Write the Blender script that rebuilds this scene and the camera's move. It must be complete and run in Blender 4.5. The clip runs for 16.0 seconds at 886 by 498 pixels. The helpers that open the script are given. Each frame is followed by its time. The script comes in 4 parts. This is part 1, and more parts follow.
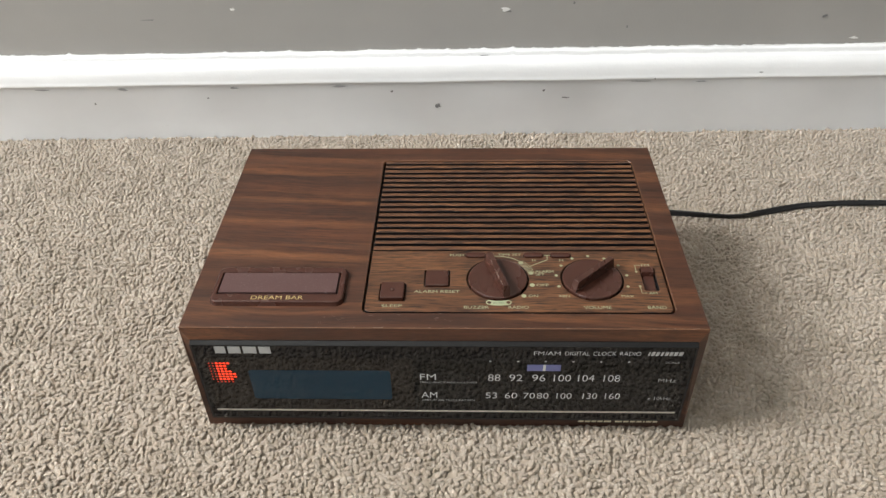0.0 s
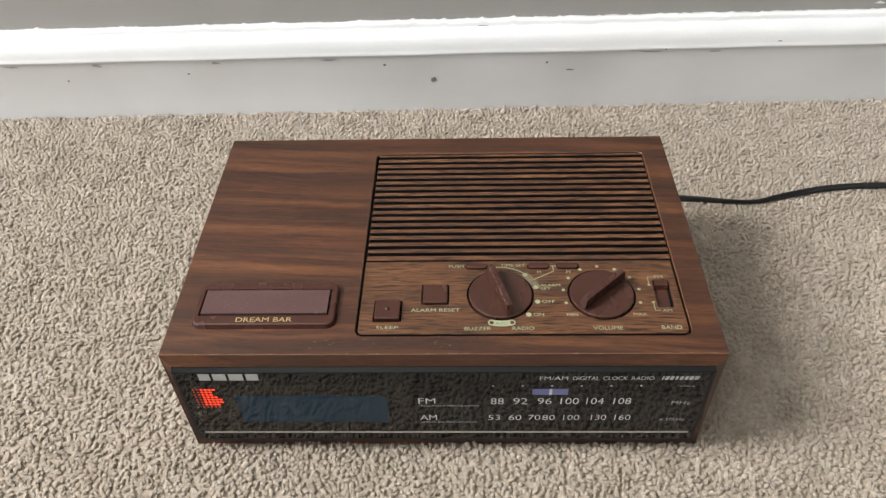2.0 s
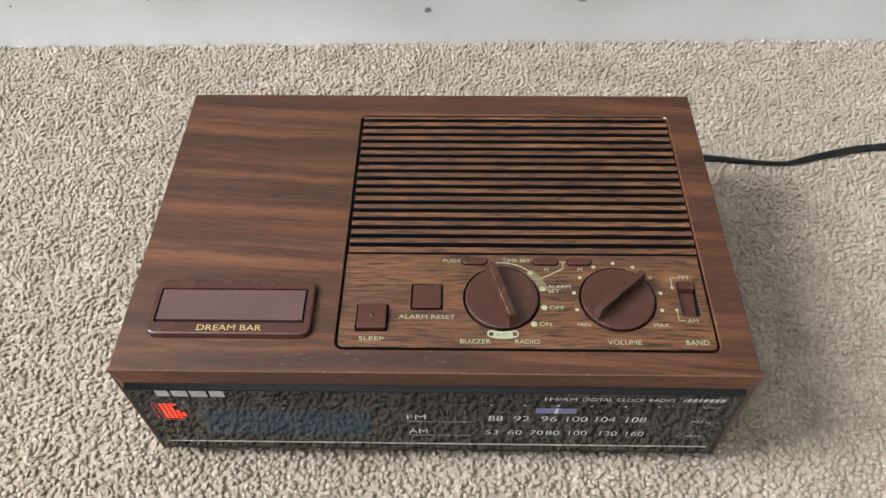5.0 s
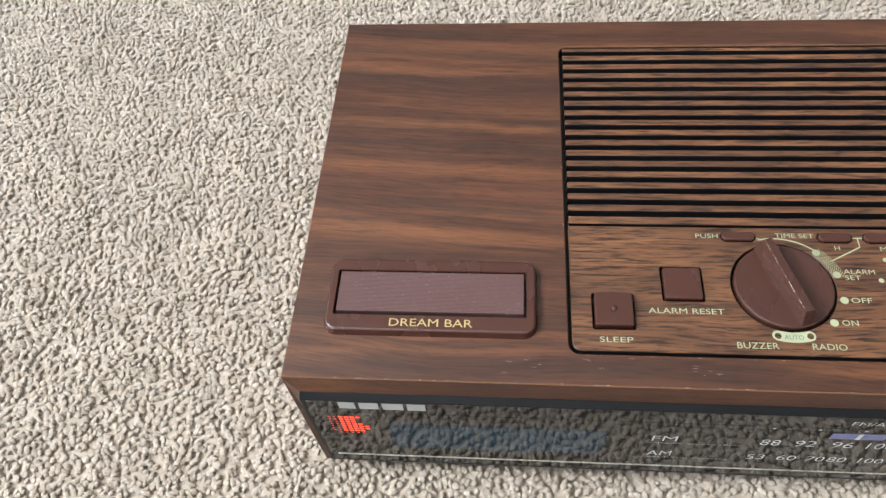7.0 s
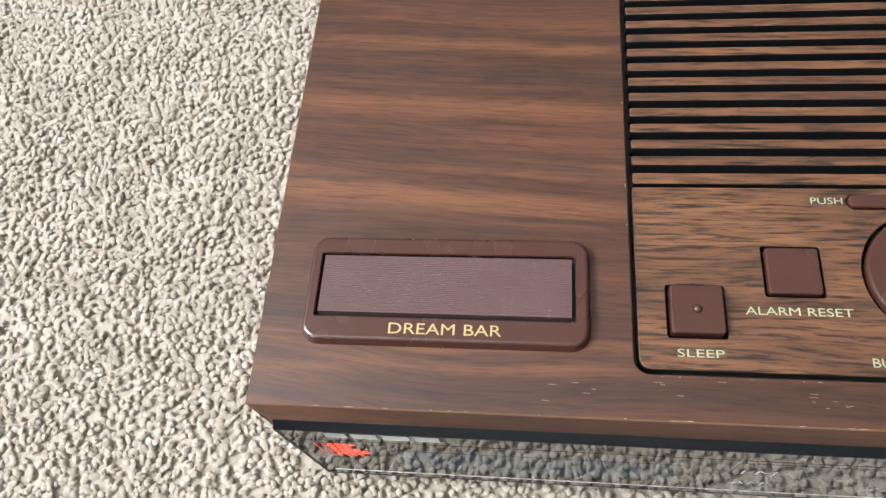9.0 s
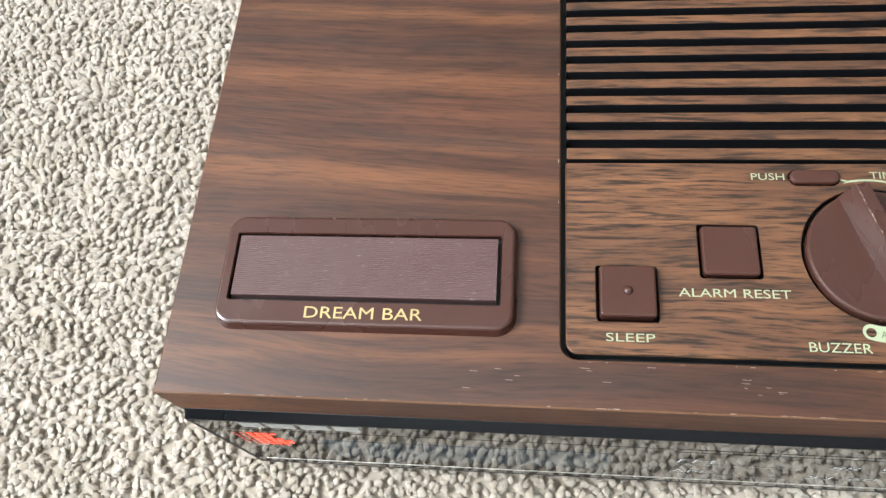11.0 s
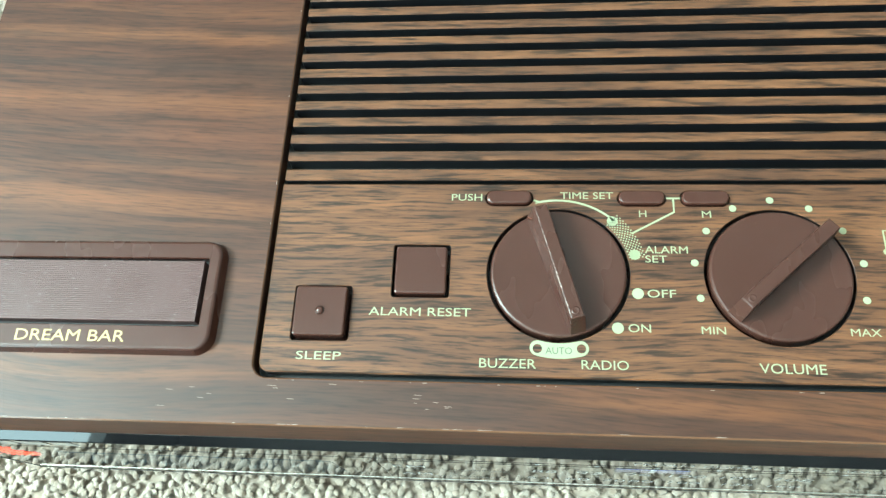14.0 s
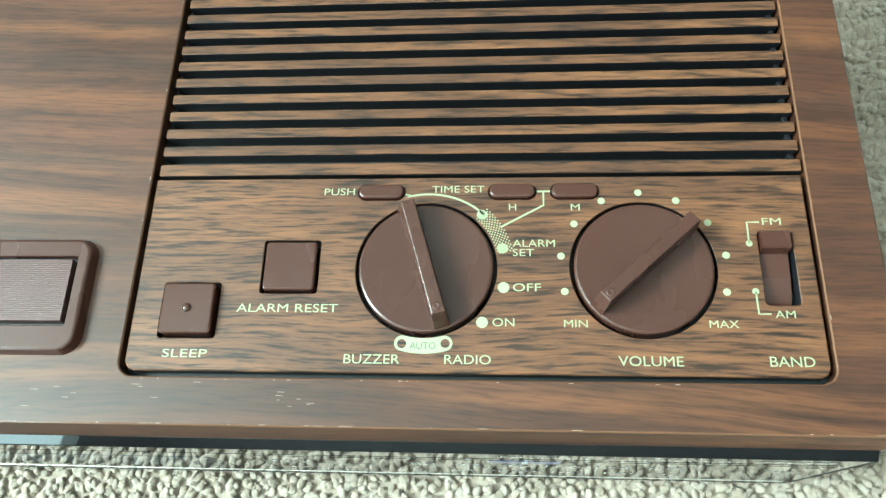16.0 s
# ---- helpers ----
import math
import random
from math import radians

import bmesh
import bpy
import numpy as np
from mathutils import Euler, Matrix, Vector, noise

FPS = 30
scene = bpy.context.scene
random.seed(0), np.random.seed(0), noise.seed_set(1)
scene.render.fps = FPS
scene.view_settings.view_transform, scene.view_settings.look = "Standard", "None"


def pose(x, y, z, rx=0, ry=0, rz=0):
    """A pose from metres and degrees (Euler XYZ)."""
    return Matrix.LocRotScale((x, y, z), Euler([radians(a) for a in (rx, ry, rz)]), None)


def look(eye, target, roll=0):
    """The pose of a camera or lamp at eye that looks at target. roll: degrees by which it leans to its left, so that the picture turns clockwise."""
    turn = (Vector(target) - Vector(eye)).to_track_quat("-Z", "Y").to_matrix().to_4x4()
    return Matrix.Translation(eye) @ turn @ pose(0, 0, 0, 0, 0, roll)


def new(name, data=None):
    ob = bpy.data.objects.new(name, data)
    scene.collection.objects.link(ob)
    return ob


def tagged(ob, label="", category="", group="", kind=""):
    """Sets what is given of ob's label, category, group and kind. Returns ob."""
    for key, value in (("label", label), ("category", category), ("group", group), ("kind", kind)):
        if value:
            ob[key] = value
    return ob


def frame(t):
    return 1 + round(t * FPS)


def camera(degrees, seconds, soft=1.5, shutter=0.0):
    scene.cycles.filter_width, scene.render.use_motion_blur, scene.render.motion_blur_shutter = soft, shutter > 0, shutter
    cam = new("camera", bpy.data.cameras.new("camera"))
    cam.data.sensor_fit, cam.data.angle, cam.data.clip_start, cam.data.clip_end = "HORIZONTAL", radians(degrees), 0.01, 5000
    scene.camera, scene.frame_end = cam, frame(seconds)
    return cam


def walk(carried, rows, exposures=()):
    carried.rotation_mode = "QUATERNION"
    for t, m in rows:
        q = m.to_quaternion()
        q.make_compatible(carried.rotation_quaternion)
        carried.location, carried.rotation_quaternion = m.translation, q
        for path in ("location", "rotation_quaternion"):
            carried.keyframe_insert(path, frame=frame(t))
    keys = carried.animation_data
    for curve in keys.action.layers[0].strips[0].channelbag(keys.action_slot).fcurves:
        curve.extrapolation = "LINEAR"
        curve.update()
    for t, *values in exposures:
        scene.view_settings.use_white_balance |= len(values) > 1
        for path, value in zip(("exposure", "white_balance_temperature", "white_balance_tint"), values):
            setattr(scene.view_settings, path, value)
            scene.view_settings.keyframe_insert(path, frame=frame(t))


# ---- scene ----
cam = camera(60.3, 16.0, 1.4)
PATH = [
    (0, (0.01199, -0.26311, 0.33959), (0.00288, -0.03116, 0.14955), -1.37),
    (0.5, (0.01234, -0.25098, 0.34484), (0.00264, -0.02153, 0.15181), -1.64),
    (1, (0.01248, -0.24098, 0.34642), (0.00242, -0.01674, 0.1474), -1.98),
    (1.5, (0.00946, -0.22801, 0.34819), (0.0001, -0.00803, 0.14443), -2.03),
    (2, (0.01114, -0.21512, 0.34993), (0.0027, -0.00016, 0.14083), -1.98),
    (2.5, (0.01092, -0.19977, 0.35041), (0.00388, 0.00931, 0.13539), -1.51),
    (3, (0.01226, -0.18208, 0.3475), (0.00631, 0.02079, 0.12657), -1.14),
    (5.3, (0.00766, -0.14233, 0.34083), (0.00212, 0.04053, 0.10306), -0.88),
    (5.5, (0.00199, -0.13923, 0.33784), (-0.00551, 0.043, 0.09964), -1.42),
    (6, (-0.02078, -0.12784, 0.32427), (-0.03124, 0.04963, 0.08262), -2.05),
    (6.5, (-0.04646, -0.11451, 0.30682), (-0.06075, 0.05764, 0.06155), -2.90),
    (7, (-0.05959, -0.09624, 0.29008), (-0.08538, 0.07048, 0.04201), -6.43),
    (7.5, (-0.06122, -0.07368, 0.27245), (-0.09883, 0.07979, 0.01744), -10.87),
    (8, (-0.06457, -0.06112, 0.25798), (-0.10233, 0.08628, -0.00057), -11.58),
    (8.5, (-0.06297, -0.05107, 0.24538), (-0.09745, 0.09155, -0.01629), -11.00),
    (8.7, (-0.06275, -0.04444, 0.24476), (-0.10023, 0.0895, -0.02106), -12.98),
    (11, (-0.04675, -0.03733, 0.23352), (-0.08188, 0.08728, -0.03711), -13.29),
    (11.5, (-0.03806, -0.03541, 0.23417), (-0.06844, 0.08751, -0.0378), -11.68),
    (12, (-0.02929, -0.03506, 0.23576), (-0.05688, 0.08765, -0.0366), -10.44),
    (12.5, (-0.01821, -0.03425, 0.23638), (-0.04586, 0.08742, -0.03644), -10.39),
    (13, (-0.00742, -0.03078, 0.23726), (-0.03542, 0.08736, -0.03707), -11.02),
    (13.5, (0.00421, -0.03, 0.23926), (-0.02482, 0.08814, -0.03496), -11.80),
    (14, (0.01876, -0.02712, 0.23936), (-0.00972, 0.08852, -0.03599), -12.27),
    (14.5, (0.03181, -0.02711, 0.23777), (0.00357, 0.08973, -0.0371), -12.45),
    (15, (0.04046, -0.02547, 0.23642), (0.01374, 0.08779, -0.04009), -12.45),
    (15.5, (0.04905, -0.02283, 0.23531), (0.02458, 0.0864, -0.04303), -11.85),
    (16, (0.04588, -0.0231, 0.23808), (0.02288, 0.08598, -0.04044), -11.11),
]
walk(cam, [(t, look(eye, target, roll)) for t, eye, target, roll in PATH],
     exposures=[(0, 0.42, 6450, 7), (3, 0.50, 6400, 8), (5.5, 0.74, 6100, 7), (8.5, 0.99, 5850, 5), (11, 1.14, 5750, 2),
                (12.5, 1.29, 5500, -7), (13.5, 1.43, 5350, -18), (15, 1.52, 5350, -22), (16, 1.50, 5400, -22)])

# ---------- light: one window in the west wall, white room round it ----------
world = bpy.data.worlds.new("sky")
scene.world = world
world.use_nodes = True
sky = world.node_tree.nodes.new("ShaderNodeTexSky")
sky.sky_type = "NISHITA"
sky.sun_disc = False
sky.sun_elevation, sky.sun_rotation = radians(40), radians(120)
back = world.node_tree.nodes["Background"]
back.inputs["Strength"].default_value = 0.1
world.node_tree.links.new(sky.outputs["Color"], back.inputs["Color"])

TURN = 1.05                     # the room's walls stand at this angle to the radio
ROOM = pose(0, 0.311, 0, 0, 0, TURN)
WEST, EAST, SOUTH, CEIL = -1.5, 3.6, -3.0, 2.4
WIN_Y, WIN_Z, WIN_W, WIN_H = -0.47, 1.60, 0.66, 1.1      # west window
WIN2_Y, WIN2_Z, WIN2_W, WIN2_H = -2.00, 1.10, 0.95, 1.20   # second west window, nearer the south wall

def daylight(name, wide, high, watts, color, m):
    lamp = bpy.data.lights.new(name, "AREA")
    lamp.shape, lamp.size, lamp.size_y, lamp.energy = "RECTANGLE", wide, high, watts
    lamp.color = color
    new(name, lamp).matrix_world = m


daylight("west_daylight", WIN_H, WIN_W, 76, (1.0, 0.985, 0.96), ROOM @ pose(WEST - 0.06, WIN_Y, WIN_Z, 0, -90, 0))
daylight("second_daylight", WIN2_H, WIN2_W, 20, (0.93, 0.985, 1.0), ROOM @ pose(WEST - 0.06, WIN2_Y, WIN2_Z, 0, -90, 0))


# ---------- materials ----------
def material(name, color=(0.5, 0.5, 0.5), rough=0.5, metal=0.0, coat=0.0):
    m = bpy.data.materials.new(name)
    m.use_nodes = True
    b = m.node_tree.nodes["Principled BSDF"]
    b.inputs["Base Color"].default_value = (*color, 1)
    b.inputs["Roughness"].default_value = rough
    b.inputs["Metallic"].default_value = metal
    b.inputs["Coat Weight"].default_value = coat
    return m


class Nodes:
    """Short hand for building a node tree."""

    def __init__(self, m):
        self.tree = m.node_tree
        self.shader = m.node_tree.nodes["Principled BSDF"]
        self.coord = self.tree.nodes.new("ShaderNodeTexCoord")

    def link(self, a, b):
        self.tree.links.new(a, b)

    def mapped(self, scale, shift=(0, 0, 0), turn=0.0, source=None):
        n = self.tree.nodes.new("ShaderNodeMapping")
        n.inputs["Scale"].default_value = scale
        n.inputs["Location"].default_value = shift
        n.inputs["Rotation"].default_value = (0, 0, turn)
        self.link(source or self.coord.outputs["Object"], n.inputs["Vector"])
        return n.outputs["Vector"]

    def noise(self, vector, scale, detail=3.0, rough=0.55, warp=0.0):
        n = self.tree.nodes.new("ShaderNodeTexNoise")
        n.inputs["Scale"].default_value = scale
        n.inputs["Detail"].default_value = detail
        n.inputs["Roughness"].default_value = rough
        n.inputs["Distortion"].default_value = warp
        self.link(vector, n.inputs["Vector"])
        return n.outputs["Fac"]

    def ramp(self, value, stops):
        n = self.tree.nodes.new("ShaderNodeValToRGB")
        r = n.color_ramp
        while len(r.elements) < len(stops):
            r.elements.new(0.5)
        for e, (at, c) in zip(r.elements, stops):
            e.position = at
            e.color = (*c, 1) if len(c) == 3 else c
        self.link(value, n.inputs["Fac"])
        return n.outputs["Color"]

    def mix(self, fac, a, b, kind="MIX"):
        n = self.tree.nodes.new("ShaderNodeMix")
        n.data_type, n.blend_type = "RGBA", kind
        for slot, v in (("Factor", fac), ("A", a), ("B", b)):
            sock = [s for s in n.inputs if s.name == slot and s.type == ("VALUE" if slot == "Factor" else "RGBA")][0]
            if isinstance(v, (int, float)):
                sock.default_value = v
            elif isinstance(v, tuple):
                sock.default_value = (*v, 1)
            else:
                self.link(v, sock)
        return [s for s in n.outputs if s.type == "RGBA"][0]

    def math(self, kind, a, b=0.0):
        n = self.tree.nodes.new("ShaderNodeMath")
        n.operation = kind
        for sock, v in zip(n.inputs, (a, b)):
            if isinstance(v, (int, float)):
                sock.default_value = v
            else:
                self.link(v, sock)
        return n.outputs[0]

    def bump(self, height, strength, distance):
        n = self.tree.nodes.new("ShaderNodeBump")
        n.inputs["Strength"].default_value = strength
        n.inputs["Distance"].default_value = distance
        self.link(height, n.inputs["Height"])
        self.link(n.outputs["Normal"], self.shader.inputs["Normal"])

    def out(self, color=None, rough=None):
        if color is not None:
            self.link(color, self.shader.inputs["Base Color"])
        if rough is not None:
            self.link(rough, self.shader.inputs["Roughness"])


def warped(n, amount, scale, turn):
    """Coordinates whose grain slants and wanders sideways, each piece cut from its own stretch of veneer."""
    own = n.tree.nodes.new("ShaderNodeObjectInfo")
    add = n.tree.nodes.new("ShaderNodeVectorMath")
    add.operation = "ADD"
    n.link(n.mapped((1, 1, 1), turn=turn), add.inputs[0])
    piece = n.tree.nodes.new("ShaderNodeCombineXYZ")
    n.link(n.math("MULTIPLY", own.outputs["Random"], 3.0), piece.inputs[0])
    n.link(n.math("MULTIPLY", own.outputs["Random"], 7.0), piece.inputs[1])
    n.link(piece.outputs[0], add.inputs[1])
    wander = n.noise(n.mapped(scale, source=add.outputs[0]), 1.0, 2, 0.5)
    off = n.tree.nodes.new("ShaderNodeCombineXYZ")
    n.link(n.math("MULTIPLY", n.math("SUBTRACT", wander, 0.5), amount), off.inputs[1])
    out = n.tree.nodes.new("ShaderNodeVectorMath")
    out.operation = "ADD"
    n.link(add.outputs[0], out.inputs[0])
    n.link(off.outputs[0], out.inputs[1])
    return out.outputs[0]


def streak(n, at, x, y, x0, x1, y1, slope, half, strength):
    """One long streak of the veneer figure: strength on its line, fading over half its width and at both ends."""
    d = n.math("ABSOLUTE", n.math("SUBTRACT", y, n.math("ADD", n.math("MULTIPLY", x, slope), y1 - slope * x1)))
    across = n.math("MAXIMUM", n.math("SUBTRACT", 1.0, n.math("DIVIDE", d, half)), 0.0)
    mid, reach = (x0 + x1) / 2, (x1 - x0) / 2 + 0.012
    along = n.math("MINIMUM", n.math("MULTIPLY", n.math("MAXIMUM", n.math("SUBTRACT", reach, n.math("ABSOLUTE", n.math("SUBTRACT", x, mid))), 0.0), 60.0), 1.0)
    own = n.math("MULTIPLY", n.math("MULTIPLY", across, along), strength)
    return own if at is None else n.math("MAXIMUM", at, own)


def cabinet_wood():
    """Walnut-print vinyl: slanting, wandering streaks, dark grey bands, golden veins, short fibres."""
    m = material("cabinet_wood", rough=0.5)
    n = Nodes(m)
    v = warped(n, 0.020, (6, 11, 11), 0.06)
    broad = n.noise(n.mapped((5.0, 95, 95), source=v), 1.0, 3, 0.55)
    band = n.noise(n.mapped((13, 330, 330), (1, 5, 0), source=v), 1.0, 4, 0.65)
    dark = n.noise(n.mapped((9, 190, 190), (7, 3, 0), source=v), 1.0, 3, 0.6)
    fine = n.noise(n.mapped((60, 1250, 1250), source=v), 1.0, 3, 0.65)
    pore = n.noise(n.mapped((150, 1900, 1900), source=v), 1.0, 2, 0.5)
    vein = n.noise(n.mapped((3.2, 95, 95), (4.1, 2.6, 0), source=v), 1.0, 3, 0.55)
    base = n.ramp(broad, [(0.30, (0.032, 0.0138, 0.0084)), (0.45, (0.0462, 0.0176, 0.0094)), (0.58, (0.055, 0.0203, 0.0103)), (0.72, (0.0676, 0.0254, 0.0126))])
    light = n.ramp(vein, [(0.54, (0, 0, 0)), (0.60, (0.30,) * 3), (0.66, (0.5,) * 3), (0.72, (0.1,) * 3)])
    base = n.mix(light, base, (0.130, 0.0510, 0.0215))
    calm = n.ramp(n.noise(n.mapped((7, 28, 28), (2, 9, 0), source=v), 1.0, 2), [(0.38, (0.18,) * 3), (0.62, (0.78,) * 3)])
    color = n.mix(calm, base, n.ramp(band, [(0.33, (0.55, 0.57, 0.60)), (0.44, (0.93, 0.93, 0.93)), (0.66, (1.35, 1.30, 1.24))]), "MULTIPLY")
    color = n.mix(0.62, color, n.ramp(dark, [(0.30, (0.42, 0.46, 0.52)), (0.38, (0.78, 0.80, 0.84)), (0.43, (1, 1, 1))]), "MULTIPLY")
    # the figure's own long streaks, wandering a little
    sep = n.tree.nodes.new("ShaderNodeSeparateXYZ")
    n.link(n.coord.outputs["Object"], sep.inputs[0])
    x = sep.outputs["X"]
    wander = n.math("MULTIPLY", n.math("SUBTRACT", n.noise(n.mapped((38, 60, 60)), 1.0, 3, 0.6), 0.5), 0.0042)
    ragged = n.math("MULTIPLY", n.math("SUBTRACT", n.noise(n.mapped((60, 1100, 1100)), 1.0, 3, 0.6), 0.5), 0.0022)
    y = n.math("ADD", n.math("ADD", sep.outputs["Y"], 0.083), n.math("ADD", wander, ragged))
    pale = None
    for x0, x1, y1, slope, half, strength in ((-0.13, -0.044, 0.1335, -0.05, 0.0034, 0.55), (-0.13, -0.044, 0.1037, -0.066, 0.0032, 1.0), (-0.13, -0.044, 0.0825, -0.062, 0.0044, 0.75),
                                              (-0.13, -0.044, 0.0515, -0.085, 0.0042, 0.9), (-0.135, -0.105, 0.010, 0.05, 0.0040, 0.7), (0.118, 0.13, 0.097, -0.05, 0.005, 0.6),
                                              (0.118, 0.13, 0.020, 0.08, 0.004, 0.5), (0.03, 0.11, 0.007, 0.01, 0.003, 0.5)):
        pale = streak(n, pale, x, y, x0, x1, y1, slope, half, strength)
    deep = None
    for x0, x1, y1, slope, half, strength in ((-0.10, -0.044, 0.0625, -0.13, 0.0030, 0.75), (-0.075, -0.044, 0.0945, -0.06, 0.0028, 0.6), (-0.125, -0.108, 0.1075, -0.05, 0.0014, 0.8),
                                              (-0.13, -0.110, 0.0615, -0.03, 0.0014, 0.8), (-0.13, -0.044, 0.145, -0.04, 0.0060, 0.45), (-0.125, -0.095, 0.0975, -0.05, 0.0018, 0.7),
                                              (-0.12, -0.085, 0.075, -0.06, 0.0024, 0.6), (0.116, 0.13, 0.079, -0.05, 0.003, 0.6), (-0.07, -0.02, 0.006, 0.12, 0.0022, 0.5)):
        deep = streak(n, deep, x, y, x0, x1, y1, slope, half, strength)
    color = n.mix(n.math("MULTIPLY", pale, 0.75), color, (0.136, 0.0535, 0.0218))
    color = n.mix(n.math("MULTIPLY", deep, 0.75), color, (0.026, 0.0150, 0.0120))
    color = n.mix(0.72, color, n.ramp(fine, [(0.33, (0.56, 0.58, 0.62)), (0.47, (1, 1, 1)), (0.68, (1.30, 1.27, 1.22))]), "MULTIPLY")
    color = n.mix(0.6, color, n.ramp(pore, [(0.34, (0.50, 0.50, 0.53)), (0.46, (1, 1, 1)), (0.7, (1.2, 1.2, 1.2))]), "MULTIPLY")
    n.out(color, n.ramp(n.noise(n.mapped((40, 40, 40)), 1.0, 4), [(0.3, (0.42,) * 3), (0.7, (0.50,) * 3)]))
    n.shader.inputs["IOR"].default_value = 1.47
    n.bump(fine, 0.12, 0.0002)
    return m


def panel_wood():
    """Lighter, orange-brown print of the control panel with short dark dashes."""
    m = material("panel_wood", rough=0.46)
    n = Nodes(m)
    v = warped(n, 0.005, (20, 30, 30), 0.01)
    fleck = n.noise(n.mapped((95, 1450, 1450), source=v), 1.0, 4, 0.7)
    dash = n.noise(n.mapped((75, 950, 950), (5, 2, 0), source=v), 1.0, 3, 0.62)
    patch = n.noise(n.mapped((18, 150, 150), (3, 1, 0), source=v), 1.0, 3, 0.6)
    hair = n.noise(n.mapped((60, 3000, 3000), source=v), 1.0, 3, 0.6)
    base = n.ramp(patch, [(0.3, (0.060, 0.0264, 0.0142)), (0.5, (0.096, 0.0414, 0.0194)), (0.7, (0.148, 0.0655, 0.0290))])
    base = n.mix(0.85, base, n.ramp(fleck, [(0.36, (0.24, 0.25, 0.29)), (0.43, (0.74, 0.74, 0.76)), (0.48, (1, 1, 1)), (0.7, (1.25, 1.22, 1.16))]), "MULTIPLY")
    base = n.mix(0.9, base, n.ramp(dash, [(0.36, (0.16, 0.18, 0.22)), (0.42, (0.50, 0.54, 0.60)), (0.47, (1, 1, 1)), (0.65, (1.22, 1.20, 1.15))]), "MULTIPLY")
    n.out(n.mix(0.6, base, n.ramp(hair, [(0.32, (0.62,) * 3), (0.5, (1.0,) * 3), (0.7, (1.25,) * 3)]), "MULTIPLY"))
    n.shader.inputs["IOR"].default_value = 1.47
    n.bump(fleck, 0.12, 0.0002)
    return m


def brown_plastic(name, color, rough, speck=0.0):
    m = material(name, color, rough)
    n = Nodes(m)
    dust = n.noise(n.mapped((1, 1, 1)), 900, 4, 0.7)
    smear = n.noise(n.mapped((60, 25, 60)), 1.0, 3)
    n.out(n.mix(n.ramp(dust, [(0.66, (0, 0, 0)), (0.8, (0.35 + speck,) * 3)]), color, tuple(min(1, c * 2.2 + 0.02) for c in color)),
          n.ramp(smear, [(0.3, (rough * 0.8,) * 3), (0.7, (rough * 1.25,) * 3)]))
    n.shader.inputs["IOR"].default_value = 1.5
    n.bump(n.noise(n.mapped((1, 1, 1)), 1800, 2), 0.05, 0.0002)
    return m


def key_plastic():
    """Mauve-brown plastic with pale dust caught along its ribs."""
    m = material("key_plastic", (0.095, 0.056, 0.053), 0.4)
    n = Nodes(m)
    dust = n.noise(n.mapped((560, 2000, 200)), 1.0, 2, 0.6)
    worn = n.noise(n.mapped((45, 90, 45), (3, 0, 0)), 1.0, 3)
    where = n.math("MULTIPLY", n.ramp(dust, [(0.62, (0, 0, 0)), (0.78, (0.45,) * 3)]), n.ramp(worn, [(0.35, (0.35,) * 3), (0.65, (1,) * 3)]))
    n.out(n.mix(where, (0.088, 0.045, 0.042), (0.34, 0.30, 0.29)), n.ramp(worn, [(0.3, (0.34,) * 3), (0.7, (0.5,) * 3)]))
    n.bump(dust, 0.2, 0.0002)
    return m


def wall_paint(name, color, rough, scuff):
    """Matt or satin paint with roller texture, faint blotches and a few grey scuffs."""
    m = material(name, color, rough)
    n = Nodes(m)
    blotch = n.noise(n.mapped((6, 6, 9)), 1.0, 4, 0.6)
    mark = n.noise(n.mapped((34, 34, 90), (2.7, 0, 1.1)), 1.0, 5, 0.7, 0.8)
    c1 = n.mix(n.ramp(blotch, [(0.3, (0, 0, 0)), (0.7, (1, 1, 1))]), tuple(c * 0.93 for c in color), tuple(min(1, c * 1.04) for c in color))
    c2 = n.mix(n.ramp(mark, [(0.70, (0, 0, 0)), (0.76, (scuff,) * 3)]), c1, (0.30, 0.29, 0.28))
    n.out(c2)
    n.bump(n.noise(n.mapped((1, 1, 1)), 500, 3, 0.6), 0.12, 0.001)
    return m


